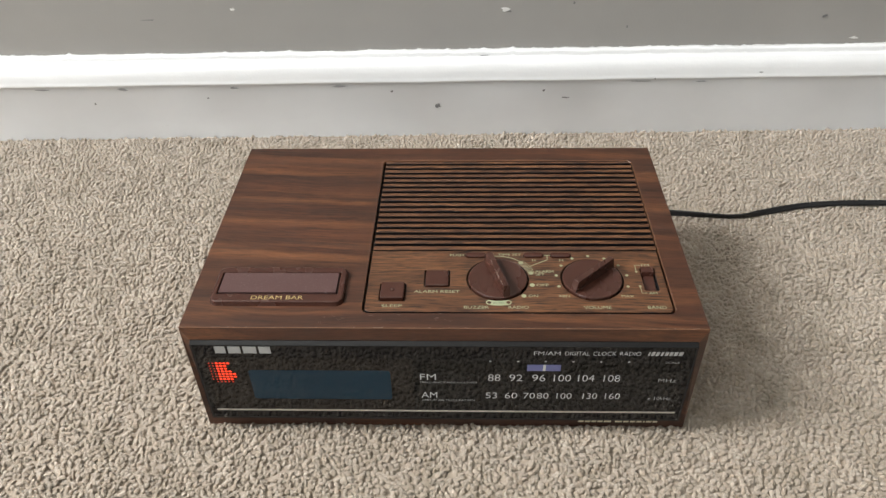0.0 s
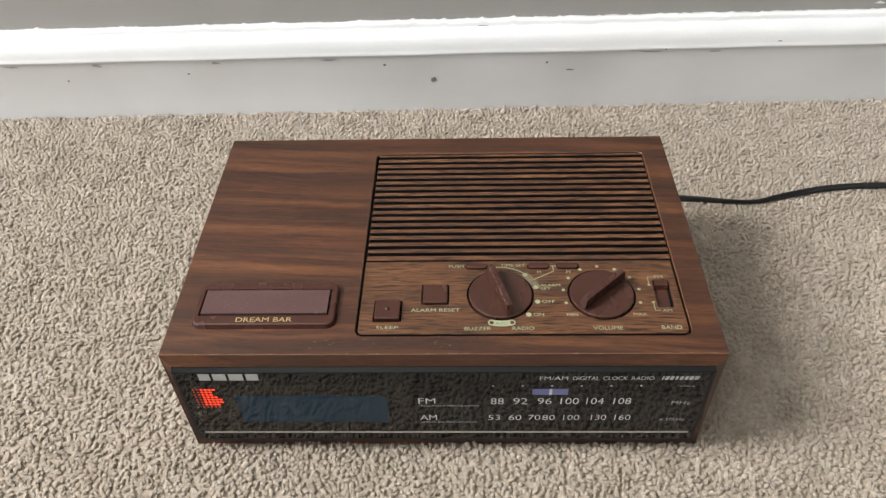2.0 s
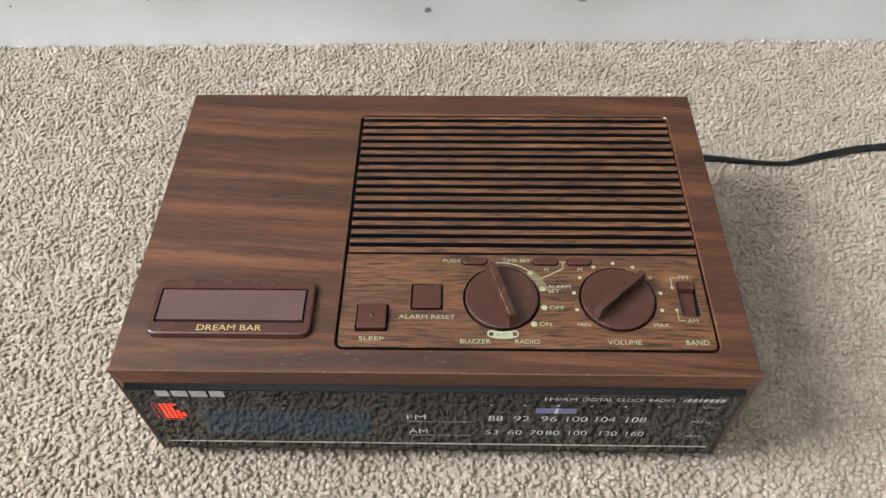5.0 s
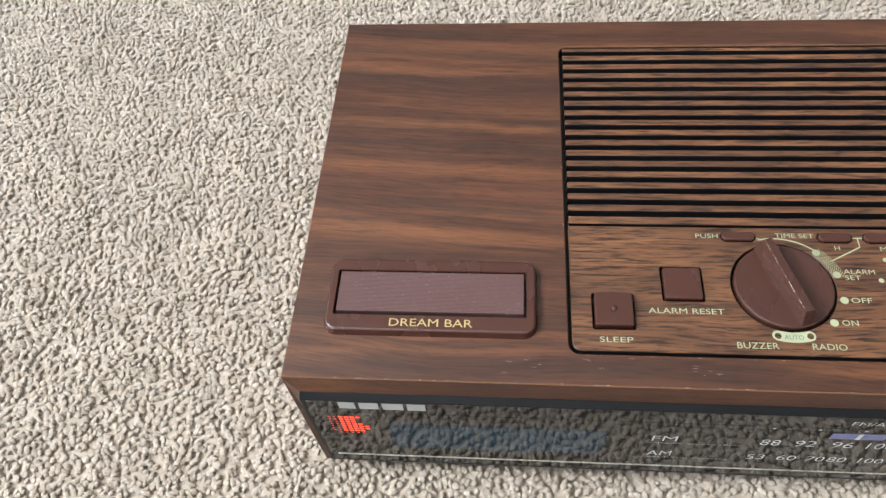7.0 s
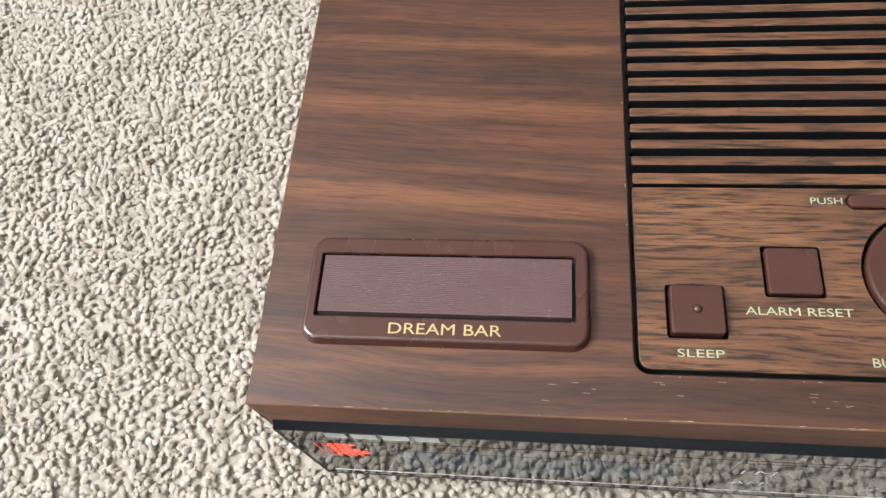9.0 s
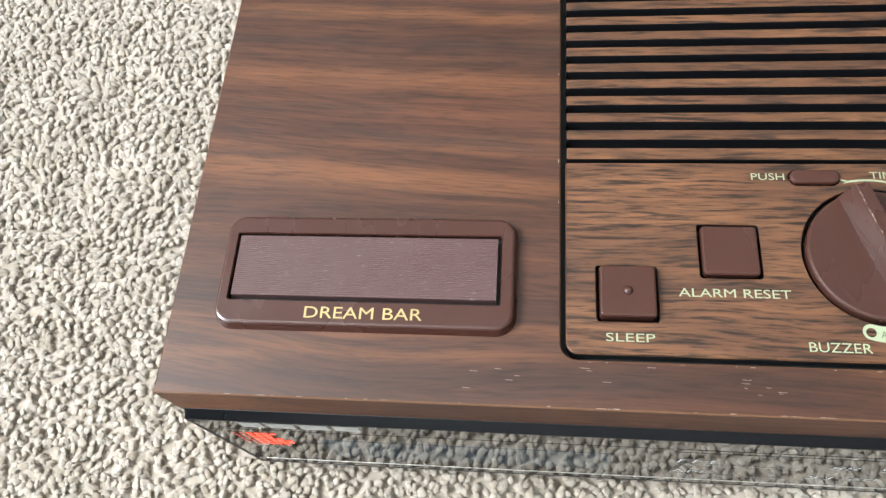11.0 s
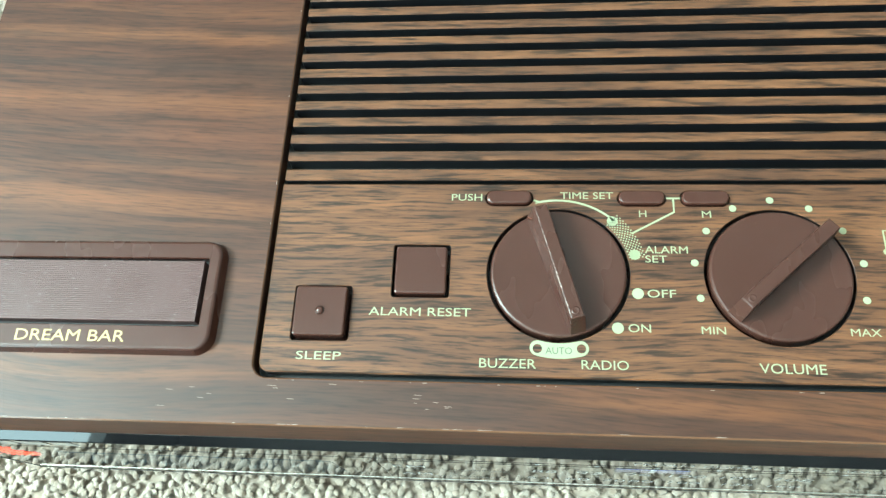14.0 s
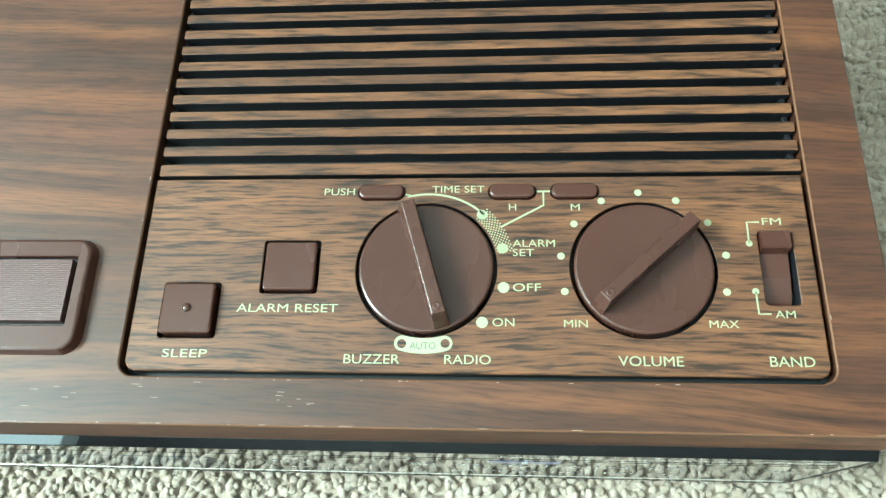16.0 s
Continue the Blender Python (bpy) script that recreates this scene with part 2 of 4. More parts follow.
def carpet_fibre():
    """Beige wool: each yarn end a little paler or darker, nap shading painted in wide patches, soft scattering inside
    the yarn.
    """
    m = material("carpet_fibre", rough=0.95)
    n = Nodes(m)
    piece = n.tree.nodes.new("ShaderNodeNewGeometry").outputs["Random Per Island"]
    tone = n.ramp(piece, [(0.0, (0.325, 0.267, 0.212)), (0.5, (0.352, 0.294, 0.240)), (1.0, (0.382, 0.326, 0.272))])
    ends = n.noise(n.mapped((1, 1, 0.1)), 300, 2, 0.5)
    tone = n.mix(0.9, tone, n.ramp(ends, [(0.3, (0.84, 0.82, 0.79)), (0.5, (1, 1, 1)), (0.7, (1.12, 1.12, 1.12))]), "MULTIPLY")
    # shading of the nap's changing lean, put into the colour as wide patches
    wide = n.noise(n.mapped((42, 42, 9)), 1.0, 4, 0.7)
    tone = n.mix(0.8, tone, n.ramp(wide, [(0.3, (0.74, 0.73, 0.68)), (0.5, (1, 1, 1)), (0.7, (1.16, 1.16, 1.16))]), "MULTIPLY")
    n.out(tone)
    n.shader.inputs["Sheen Weight"].default_value = 0.6
    n.shader.inputs["Sheen Roughness"].default_value = 0.5
    n.shader.inputs["Subsurface Weight"].default_value = 0.5
    n.shader.inputs["Subsurface Radius"].default_value = (1.0, 0.95, 0.9)
    n.shader.inputs["Subsurface Scale"].default_value = 0.0016
    n.shader.inputs["Specular IOR Level"].default_value = 0.1
    # light scatters from fibre to fibre, which softens their shading
    face = n.tree.nodes.new("ShaderNodeNewGeometry")
    soft = n.tree.nodes.new("ShaderNodeVectorMath")
    soft.operation = "MULTIPLY_ADD"
    n.link(face.outputs["Normal"], soft.inputs[0])
    soft.inputs[1].default_value, soft.inputs[2].default_value = (0.46, 0.46, 0.46), (0, 0, 0.54)
    unit = n.tree.nodes.new("ShaderNodeVectorMath")
    unit.operation = "NORMALIZE"
    n.link(soft.outputs[0], unit.inputs[0])
    n.link(unit.outputs[0], n.shader.inputs["Normal"])
    return m


def carpet_base():
    m = material("carpet_base", rough=1.0)
    n = Nodes(m)
    tuft = n.noise(n.mapped((1, 1, 1)), 300, 3, 0.6)
    n.out(n.ramp(tuft, [(0.3, (0.27, 0.225, 0.17)), (0.6, (0.36, 0.305, 0.24))]))
    n.bump(tuft, 0.8, 0.004)
    return m


CABINET = cabinet_wood()
PANEL = panel_wood()
BROWN = brown_plastic("brown_plastic", (0.051, 0.0190, 0.0132), 0.26)
KNOB = brown_plastic("knob_plastic", (0.050, 0.0195, 0.0136), 0.27)
KEY = key_plastic()
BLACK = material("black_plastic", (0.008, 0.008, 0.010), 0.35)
CAVITY = material("recess_black", (0.004, 0.004, 0.005), 0.6)
# paler cut vinyl; its colour also paints the window's glint on the front edge
CUT_GLINT = material("cut_edge_glint", (0.125, 0.060, 0.032), 0.22)
BADGE = material("badge_print", (0.62, 0.56, 0.40), 0.4)
CREAM = material("cream_print", (0.30, 0.325, 0.205), 0.5)
WORN = material("worn_plastic", (0.30, 0.24, 0.21), 0.6)
GOLD = material("gold_print", (0.44, 0.33, 0.14), 0.4, 0.3)
GREENGREY = material("grey_print", (0.10, 0.115, 0.075), 0.5)
GLASS = material("smoked_front", (0.005, 0.005, 0.006), 0.025)
WINDOW_FILM = material("window_film", (0.015, 0.0125, 0.011), 0.03)
DIAL = material("dial_film", (0.010, 0.0095, 0.0095), 0.03)
SLOT_FILM = material("dial_slot", (0.004, 0.004, 0.004), 0.03)
LCD = material("display_blue", (0.006, 0.027, 0.048), 0.05)
WHITE = material("white_print", (0.52, 0.52, 0.53), 0.2)
DIMWHITE = material("dim_print", (0.36, 0.36, 0.36), 0.2)
SILVER = material("silver_trim", (0.62, 0.61, 0.58), 0.28, 0.8)
POINTER = material("pointer_blue", (0.13, 0.14, 0.30), 0.15)
RUBBER = material("cord_rubber", (0.007, 0.007, 0.008), 0.45)
WALL = wall_paint("wall_paint", (0.34, 0.327, 0.312), 0.75, 0.5)
TRIM = wall_paint("trim_paint", (0.75, 0.75, 0.765), 0.38, 0.5)
CEILING = wall_paint("ceiling_paint", (0.85, 0.845, 0.83), 0.9, 0.0)
CHIP = material("paint_chip", (0.19, 0.185, 0.19), 0.8)
SCUFF = material("grey_scuff", (0.36, 0.36, 0.38), 0.7)
BARE = material("bare_plaster", (0.78, 0.77, 0.76), 0.85)
FIBRE = carpet_fibre()
BACKING = carpet_base()


def glowing(name, color, strength):
    m = material(name, (0.05, 0.002, 0.001), 0.3)
    b = m.node_tree.nodes["Principled BSDF"]
    b.inputs["Emission Color"].default_value = (*color, 1)
    b.inputs["Emission Strength"].default_value = strength
    return m


for film in (GLASS, WINDOW_FILM, DIAL, SLOT_FILM, LCD):
    film.node_tree.nodes["Principled BSDF"].inputs["IOR"].default_value = 1.41


LED = glowing("led_red", (1.0, 0.045, 0.012), 1.3)
LED_DIM = glowing("led_red_dim", (1.0, 0.06, 0.02), 0.45)

# ---------- mesh helpers (millimetres of the radio's own plan) ----------
MM = 0.001
TOP = 74.0                      # height of the cabinet's top over the carpet
FLOOR_Z = -0.0031


def part(name, bm, mat, parent=None, label="", smooth=False, scale=MM, second=None, choose=None):
    """One mesh object from a bmesh in millimetres, under its parent, whose base is taken off."""
    bmesh.ops.recalc_face_normals(bm, faces=bm.faces)
    base = Vector(parent["base"]) if parent else Vector((0, 0, 0))
    for v in bm.verts:
        v.co = v.co * scale - base
    bm.normal_update()
    for f in bm.faces:
        f.smooth = smooth
        f.material_index = int(bool(choose and choose(f)))
    mesh = bpy.data.meshes.new(name)
    bm.to_mesh(mesh)
    bm.free()
    mesh.materials.append(mat)
    if second:
        mesh.materials.append(second)
    ob = new(name, mesh)
    if parent:
        ob.parent = parent
        ob["base"] = base
    if label:
        tagged(ob, label)
    return ob


def thing(name, base, label, category, group=""):
    ob = new(name)
    ob.empty_display_size = 0.02
    ob.location = base
    ob["base"] = base
    return tagged(ob, label, category, group)


def box(bm, x0, x1, y0, y1, z0, z1, bevel=0.0, segments=2):
    made = bmesh.ops.create_cube(bm, size=1.0)["verts"]
    for v in made:
        v.co = Vector(((x0 + x1) / 2 + v.co.x * (x1 - x0), (y0 + y1) / 2 + v.co.y * (y1 - y0), (z0 + z1) / 2 + v.co.z * (z1 - z0)))
    if bevel:
        edges = list({e for v in made for e in v.link_edges})
        bmesh.ops.bevel(bm, geom=edges, offset=bevel, segments=segments, profile=0.5, affect="EDGES")
    return made


def boxed(*size, bevel=0.0, segments=2):
    bm = bmesh.new()
    box(bm, *size, bevel=bevel, segments=segments)
    return bm


def rounded(x0, x1, y0, y1, r, n=6):
    """Outline of a rounded rectangle, anticlockwise."""
    r = max(r, 0.01)
    pts = []
    for cx, cy, a in ((x1 - r, y1 - r, 0), (x0 + r, y1 - r, 90), (x0 + r, y0 + r, 180), (x1 - r, y0 + r, 270)):
        pts += [(cx + r * math.cos(radians(a + 90 * k / n)), cy + r * math.sin(radians(a + 90 * k / n))) for k in range(n + 1)]
    return pts


def circle(cx, cy, r, n=48):
    return [(cx + r * math.cos(2 * math.pi * k / n), cy + r * math.sin(2 * math.pi * k / n)) for k in range(n)]


def loop(bm, pts, z):
    return [bm.verts.new((x, y, z)) for x, y in pts]


def ring_edges(bm, vs):
    return [bm.edges.get((a, b)) or bm.edges.new((a, b)) for a, b in zip(vs, vs[1:] + vs[:1])]


def bridge(bm, a, b):
    n = len(a)
    for k in range(n):
        bm.faces.new((a[k], a[(k + 1) % n], b[(k + 1) % n], b[k]))


def inset(pts, d):
    """The outline moved inwards by d (convex outlines)."""
    out = []
    for k, p in enumerate(pts):
        a, b = Vector(pts[k - 1]), Vector(pts[(k + 1) % len(pts)])
        t = b - a
        nrm = Vector((-t.y, t.x)).normalized() if t.length > 1e-9 else Vector((0, 0))
        out.append((p[0] + nrm.x * d, p[1] + nrm.y * d))
    return out


def plate(outer, holes, z0, z1, edge=0.3):
    """A flat plate with a chamfered rim and holes through it."""
    bm = bmesh.new()
    top = loop(bm, inset(outer, edge), z1)
    rim = loop(bm, outer, z1 - edge)
    foot = loop(bm, outer, z0)
    edges = ring_edges(bm, top)
    for h in holes:
        ht = loop(bm, inset(h, -edge * 0.5), z1)
        hm = loop(bm, h, z1 - edge * 0.5)
        hb = loop(bm, h, z0)
        edges += ring_edges(bm, ht)
        bridge(bm, ht, hm)
        bridge(bm, hm, hb)
    bmesh.ops.triangle_fill(bm, use_beauty=True, use_dissolve=False, edges=edges, normal=(0, 0, 1))
    bridge(bm, top, rim)
    bridge(bm, rim, foot)
    return bm


def stack(levels):
    """A solid from outlines of equal count at rising heights, capped at the top."""
    bm = bmesh.new()
    rings = [loop(bm, pts, z) for pts, z in levels]
    for a, b in zip(rings, rings[1:]):
        bridge(bm, a, b)
    bm.faces.new(rings[-1])
    bm.faces.new(rings[0][::-1])
    return bm


def flat(shapes, z):
    """Thin print on the top: filled outlines."""
    bm = bmesh.new()
    for pts in shapes:
        bm.faces.new(loop(bm, pts, z))
    return bm


def ribbon(pts, width, z):
    """A thin printed line through points."""
    bm = bmesh.new()
    row = []
    for k, p in enumerate(pts):
        a, b = Vector(pts[max(k - 1, 0)]), Vector(pts[min(k + 1, len(pts) - 1)])
        t = (b - a).normalized() * width / 2
        row.append((bm.verts.new((p[0] - t.y, p[1] + t.x, z)), bm.verts.new((p[0] + t.y, p[1] - t.x, z))))
    for (a, b), (c, d) in zip(row, row[1:]):
        bm.faces.new((a, b, d, c))
    return bm


UP = 3.8                        # the dial's layout sits this much higher on the front


def lettering(word, x0, x1, base, height, level, mat, parent, upright=False, shear=0.0, label=""):
    """Printed words fitted to a width and a letter height, on the top or (upright) on the front."""
    curve = bpy.data.curves.new("lettering", "FONT")
    curve.body = word
    curve.resolution_u = 3
    curve.offset = -0.008 if upright else 0.0
    ob = bpy.data.objects.new("lettering", curve)
    mesh = bpy.data.meshes.new_from_object(ob)
    bpy.data.objects.remove(ob)
    bm = bmesh.new()
    bm.from_mesh(mesh)
    bpy.data.meshes.remove(mesh)
    xs, ys = [v.co.x for v in bm.verts], [v.co.y for v in bm.verts]
    fx, fy = (x1 - x0) / (max(xs) - min(xs)), height / (max(ys) - min(ys))
    ax, ay = min(xs), min(ys)
    for v in bm.verts:
        u, w = x0 + (v.co.x - ax) * fx, base + (v.co.y - ay) * fy
        u += shear * (w - base)
        v.co = (u, level, w + UP) if upright else (u, w, level)
    return part("lettering", bm, mat, parent, label or 'printed lettering "%s"' % word)


def bars(x0, x1, base, height, gaps, level, mat, parent, label, shear=0.0):
    """Lettering that stays unlettered: upright blocks of its size on the front."""
    at, total = x0, sum(gaps)
    for k, w in enumerate(gaps):
        step = (x1 - x0) * w / total
        if k % 2 == 0:
            q = [(at, base), (at + step, base), (at + step + shear * height, base + height), (at + shear * height, base + height)]
            bm = bmesh.new()
            bm.faces.new([bm.verts.new((x, level, z + UP)) for x, z in q])
            part("mark", bm, mat, parent, label)
        at += step


def facing(x0, x1, z0, z1, y, depth=0.05, r=0.0):
    """A thin plate on the radio's front."""
    z0, z1 = z0 + UP, z1 + UP
    bm = bmesh.new()
    pts = rounded(x0, x1, z0, z1, r, 4) if r else [(x0, z0), (x1, z0), (x1, z1), (x0, z1)]
    front = [bm.verts.new((x, y, z)) for x, z in pts]
    rear = [bm.verts.new((x, y + depth, z)) for x, z in pts]
    bm.faces.new(front)
    bridge(bm, front, rear)
    return bm


# ---------- the room ----------
def placed(ob, m, label="", category="", kind="structure"):
    ob.matrix_world = m
    return tagged(ob, label, category, kind=kind)


def wall_slab(name, pieces, mat, label, category="wall"):
    bm = bmesh.new()
    for p in pieces:
        box(bm, *p)
    return placed(part(name, bm, mat, scale=1.0), ROOM, label, category)


WT = 0.012                      # wall face behind the baseboard's face
floor = wall_slab("floor", [(WEST - 0.12, EAST + 0.12, SOUTH - 0.12, 0.14, -0.06, FLOOR_Z)], BACKING,
                  "beige cut-pile carpet laid wall to wall", "carpet")
wall_slab("wall_north", [(WEST - 0.12, EAST + 0.12, WT, WT + 0.12, -0.06, CEIL)], WALL, "warm grey painted wall with small scuffs")
wall_slab("wall_east", [(EAST, EAST + 0.12, SOUTH, WT, -0.06, CEIL)], WALL, "plain warm grey painted wall")
wall_slab("wall_south", [(WEST - 0.12, EAST + 0.12, SOUTH - 0.12, SOUTH, -0.06, CEIL)], WALL, "plain warm grey painted wall")
wy0, wy1, wz0, wz1 = WIN_Y - WIN_W / 2, WIN_Y + WIN_W / 2, WIN_Z - WIN_H / 2, WIN_Z + WIN_H / 2
vy0, vy1, vz0, vz1 = WIN2_Y - WIN2_W / 2, WIN2_Y + WIN2_W / 2, WIN2_Z - WIN2_H / 2, WIN2_Z + WIN2_H / 2
wall_slab("wall_west", [(WEST - 0.12, WEST, SOUTH, vy0, -0.06, CEIL), (WEST - 0.12, WEST, vy1, wy0, -0.06, CEIL), (WEST - 0.12, WEST, wy1, WT, -0.06, CEIL),
                        (WEST - 0.12, WEST, wy0, wy1, -0.06, wz0), (WEST - 0.12, WEST, wy0, wy1, wz1, CEIL),
                        (WEST - 0.12, WEST, vy0, vy1, -0.06, vz0), (WEST - 0.12, WEST, vy0, vy1, vz1, CEIL)], WALL,
          "plain warm grey painted wall with two window openings")
wall_slab("ceiling", [(WEST - 0.12, EAST + 0.12, SOUTH - 0.12, WT + 0.12, CEIL, CEIL + 0.1)], CEILING, "plain white painted ceiling", "ceiling")


def baseboard():
    """Moulded skirting swept along the wall, with a hand-painted, slightly uneven top edge."""
    profile = [(0.0, -0.012), (0.0, 0.0462), (-0.0002, 0.0468), (-0.0013, 0.0476), (-0.0018, 0.0486), (-0.0018, 0.0498), (-0.0013, 0.0508),
               (-0.0010, 0.0525), (-0.0005, 0.0555), (0.0006, 0.0592), (0.0024, 0.0624), (0.0046, 0.0643), (0.0052, 0.0652),
               (0.0072, 0.0658), (0.0078, 0.0670), (0.0080, 0.0688), (0.0090, 0.0702), (0.0119, 0.0710), (0.0119, -0.012)]
    bm = bmesh.new()
    count = 1300
    rows = []
    for k in range(count + 1):
        x = -0.9 + 1.8 * k / count
        row = []
        for i, (y, z) in enumerate(profile):
            w = noise.noise((x * 14, i * 0.05, 0)) * 0.0004
            if 13 <= i <= 17:
                w += noise.noise((x * 60, 3.3, i * 0.2)) * 0.0007 + max(0, noise.noise((x * 170, 8.1, 0)) - 0.15) * 0.0026 + noise.noise((x * 420, 1.7, i)) * 0.0004
            row.append(bm.verts.new((x, y + w * 0.4, z + (w if i > 1 and i < 18 else 0))))
        rows.append(row)
    for a, b in zip(rows, rows[1:]):
        for i in range(len(profile) - 1):
            bm.faces.new((a[i], b[i], b[i + 1], a[i + 1]))
    ob = part("baseboard", bm, TRIM, scale=1.0, smooth=True)
    return placed(ob, ROOM, "white painted wooden baseboard with a moulded cap and scuffs", "baseboard")


board = baseboard()
board["base"] = (0, 0, 0)


def chips():
    """Scuffs and paint chips on the skirting and the wall: small irregular flakes."""
    rng = random.Random(7)
    for x, z, w, h, y, pale in ((-0.173, 0.107, 0.007, 0.004, WT, 1), (-0.241, 0.0995, 0.016, 0.0012, WT, 0), (0.043, 0.104, 0.009, 0.0065, WT, 1),
                                (0.0465, 0.1025, 0.004, 0.003, WT + 0.0001, 0), (0.097, 0.108, 0.003, 0.003, WT, 0), (0.141, 0.088, 0.002, 0.003, WT, 0),
                                (0.296, 0.0945, 0.005, 0.0035, WT, 0), (0.324, 0.076, 0.010, 0.004, WT, 1), (-0.274, 0.0448, 0.011, 0.0032, 0, 2), (-0.341, 0.0452, 0.020, 0.0022, 0, 2), (-0.093, 0.0452, 0.016, 0.0022, 0, 2), (0.205, 0.0450, 0.018, 0.0020, 0, 2),
                                (-0.181, 0.0448, 0.012, 0.0028, 0, 2), (-0.301, 0.032, 0.002, 0.0035, 0, 0), (-0.204, 0.036, 0.003, 0.002, 0, 0),
                                (-0.050, 0.040, 0.0028, 0.0025, 0, 0), (-0.0123, 0.0265, 0.0075, 0.0062, 0, 0), (0.076, 0.039, 0.003, 0.0026, 0, 0),
                                (0.095, 0.032, 0.008, 0.0018, 0, 0), (0.155, 0.0460, 0.020, 0.0008, 0, 0), (0.166, 0.0495, 0.002, 0.0016, -0.0031, 0),
                                (0.2516, 0.053, 0.006, 0.0012, -0.001, 0), (0.027, 0.0675, 0.012, 0.0010, 0.0072, 0)):
        bm = bmesh.new()
        n = 11
        pts = []
        for k in range(n):
            a = 2 * math.pi * k / n
            r = rng.uniform(0.35, 1.0)
            pts.append(bm.verts.new((x + math.cos(a) * w / 2 * r, y - 0.0005, z + math.sin(a) * h / 2 * r)))
        c = bm.verts.new((x, y - 0.0007, z))
        for k in range(n):
            bm.faces.new((pts[k], pts[(k + 1) % n], c))
        ob = part("paint_chip", bm, (CHIP, BARE, SCUFF)[pale], board, scale=1.0)


chips()


# ---------- carpet pile ----------
def soft_noise(x, y, size, seed):
    """Smooth random field between -1 and 1 with features of the given size."""
    table = np.random.default_rng(seed).uniform(-1, 1, (64, 64))
    u, v = x / size + 200.0, y / size + 200.0
    i, j = np.floor(u).astype(int), np.floor(v).astype(int)
    f, g = u - i, v - j
    f, g = f * f * (3 - 2 * f), g * g * (3 - 2 * g)
    a, b, c, d = (table[(j + dj) % 64, (i + di) % 64] for dj, di in ((0, 0), (0, 1), (1, 0), (1, 1)))
    return (a * (1 - f) + b * f) * (1 - g) + (c * (1 - f) + d * f) * g


def carpet_pile():
    """Cut-pile surface: short leaning yarn ends that crowd into clumps, with loose fibres on them."""
    rng = np.random.default_rng(11)
    step, sides, many = 0.0026, 5, 4
    gx, gy = np.meshgrid(np.arange(-0.42, 0.42, step), np.arange(-0.15, 0.325, step * 0.866))
    gx[1::2] += step / 2
    tx = (gx + rng.uniform(-0.5, 0.5, gx.shape) * step).ravel()
    ty = (gy + rng.uniform(-0.5, 0.5, gx.shape) * step).ravel()

    def open_floor(x, y):
        return (~((np.abs(x) < 0.1303) & (y > 0.0012) & (y < 0.1650)) & (y < 0.3095 + 0.0183 * x) & (np.abs(x) < 0.29 + 0.42 * (y + 0.15)))

    def clumped(x, y):
        wx, wy = x + 0.005 * soft_noise(x, y, 0.012, 5), y + 0.005 * soft_noise(x, y, 0.012, 6)
        return wx, wy, 0.5 * soft_noise(wx, wy, 0.017, 1) + 0.5 * soft_noise(wx, wy, 0.0066, 2)

    good = open_floor(tx, ty)
    tx, ty = tx[good], ty[good]
    q = tx.size
    wx, wy, clump = clumped(tx, ty)
    aim = 2.4 * np.pi * soft_noise(wx, wy, 0.010, 3) + rng.normal(0, 0.6, q)
    lean = 0.0014 * np.clip(0.8 + 0.7 * soft_noise(wx, wy, 0.008, 4) + rng.normal(0, 0.35, q), 0.0, 1.9)
    tall = 0.0027 + 0.0010 * clump + np.clip(rng.normal(0, 0.0003, q), -0.0006, 0.0006)
    girth, slim, spin = rng.uniform(0.00115, 0.0017, q), rng.uniform(0.6, 1.0, q), rng.uniform(0, 2 * np.pi, q)
    ux, uy = np.cos(spin), np.sin(spin)
    yarn = np.zeros((q, sides * 3 + 1, 3))
    for r, (up, out, wide) in enumerate(((0.0, 0.0, 1.05), (0.62, 0.45, 1.08), (0.90, 0.90, 0.74))):
        for k in range(sides):
            a = 2 * np.pi * k / sides + 0.5 * r
            u, v = np.cos(a) * girth * wide * rng.uniform(0.78, 1.2, q), np.sin(a) * girth * slim * wide * rng.uniform(0.78, 1.2, q)
            yarn[:, r * sides + k, 0] = tx + np.cos(aim) * lean * out + u * ux - v * uy
            yarn[:, r * sides + k, 1] = ty + np.sin(aim) * lean * out + u * uy + v * ux
            yarn[:, r * sides + k, 2] = FLOOR_Z - 0.0004 + (tall + 0.0004) * up + rng.uniform(-0.0002, 0.0002, q) * r
    tip = np.stack([tx + np.cos(aim) * lean * 1.1, ty + np.sin(aim) * lean * 1.1, FLOOR_Z + tall], axis=1)
    yarn[:, -1] = tip
    quad = [(r * sides + k, r * sides + (k + 1) % sides, (r + 1) * sides + (k + 1) % sides, (r + 1) * sides + k) for r in range(2) for k in range(sides)]
    cap = [(2 * sides + k, 2 * sides + (k + 1) % sides, 3 * sides) for k in range(sides)]
    first = (np.arange(q) * (sides * 3 + 1))[:, None]
    quads = first + np.array(quad).ravel()[None, :]
    caps = first + np.array(cap).ravel()[None, :]
    # loose fibres: slim three-sided spikes that stand off the yarn ends
    tip = np.repeat(tip, many, axis=0)
    n = len(tip)
    turn, off = rng.uniform(0, 2 * np.pi, n), rng.uniform(0.0, 0.0012, n)
    root = tip + np.stack([np.cos(turn) * off, np.sin(turn) * off, -0.0003 - off * 0.55], axis=1)
    bend, run = turn + rng.normal(0, 1.0, n), rng.uniform(0.0005, 0.0014, n)
    thick = rng.uniform(0.00014, 0.00030, n)
    spike = np.zeros((n, 4, 3))
    for k in range(3):
        a = turn + 2 * np.pi * k / 3
        spike[:, k] = root + np.stack([-np.sin(bend) * np.cos(a) * thick, np.cos(bend) * np.cos(a) * thick, np.sin(a) * thick], axis=1)
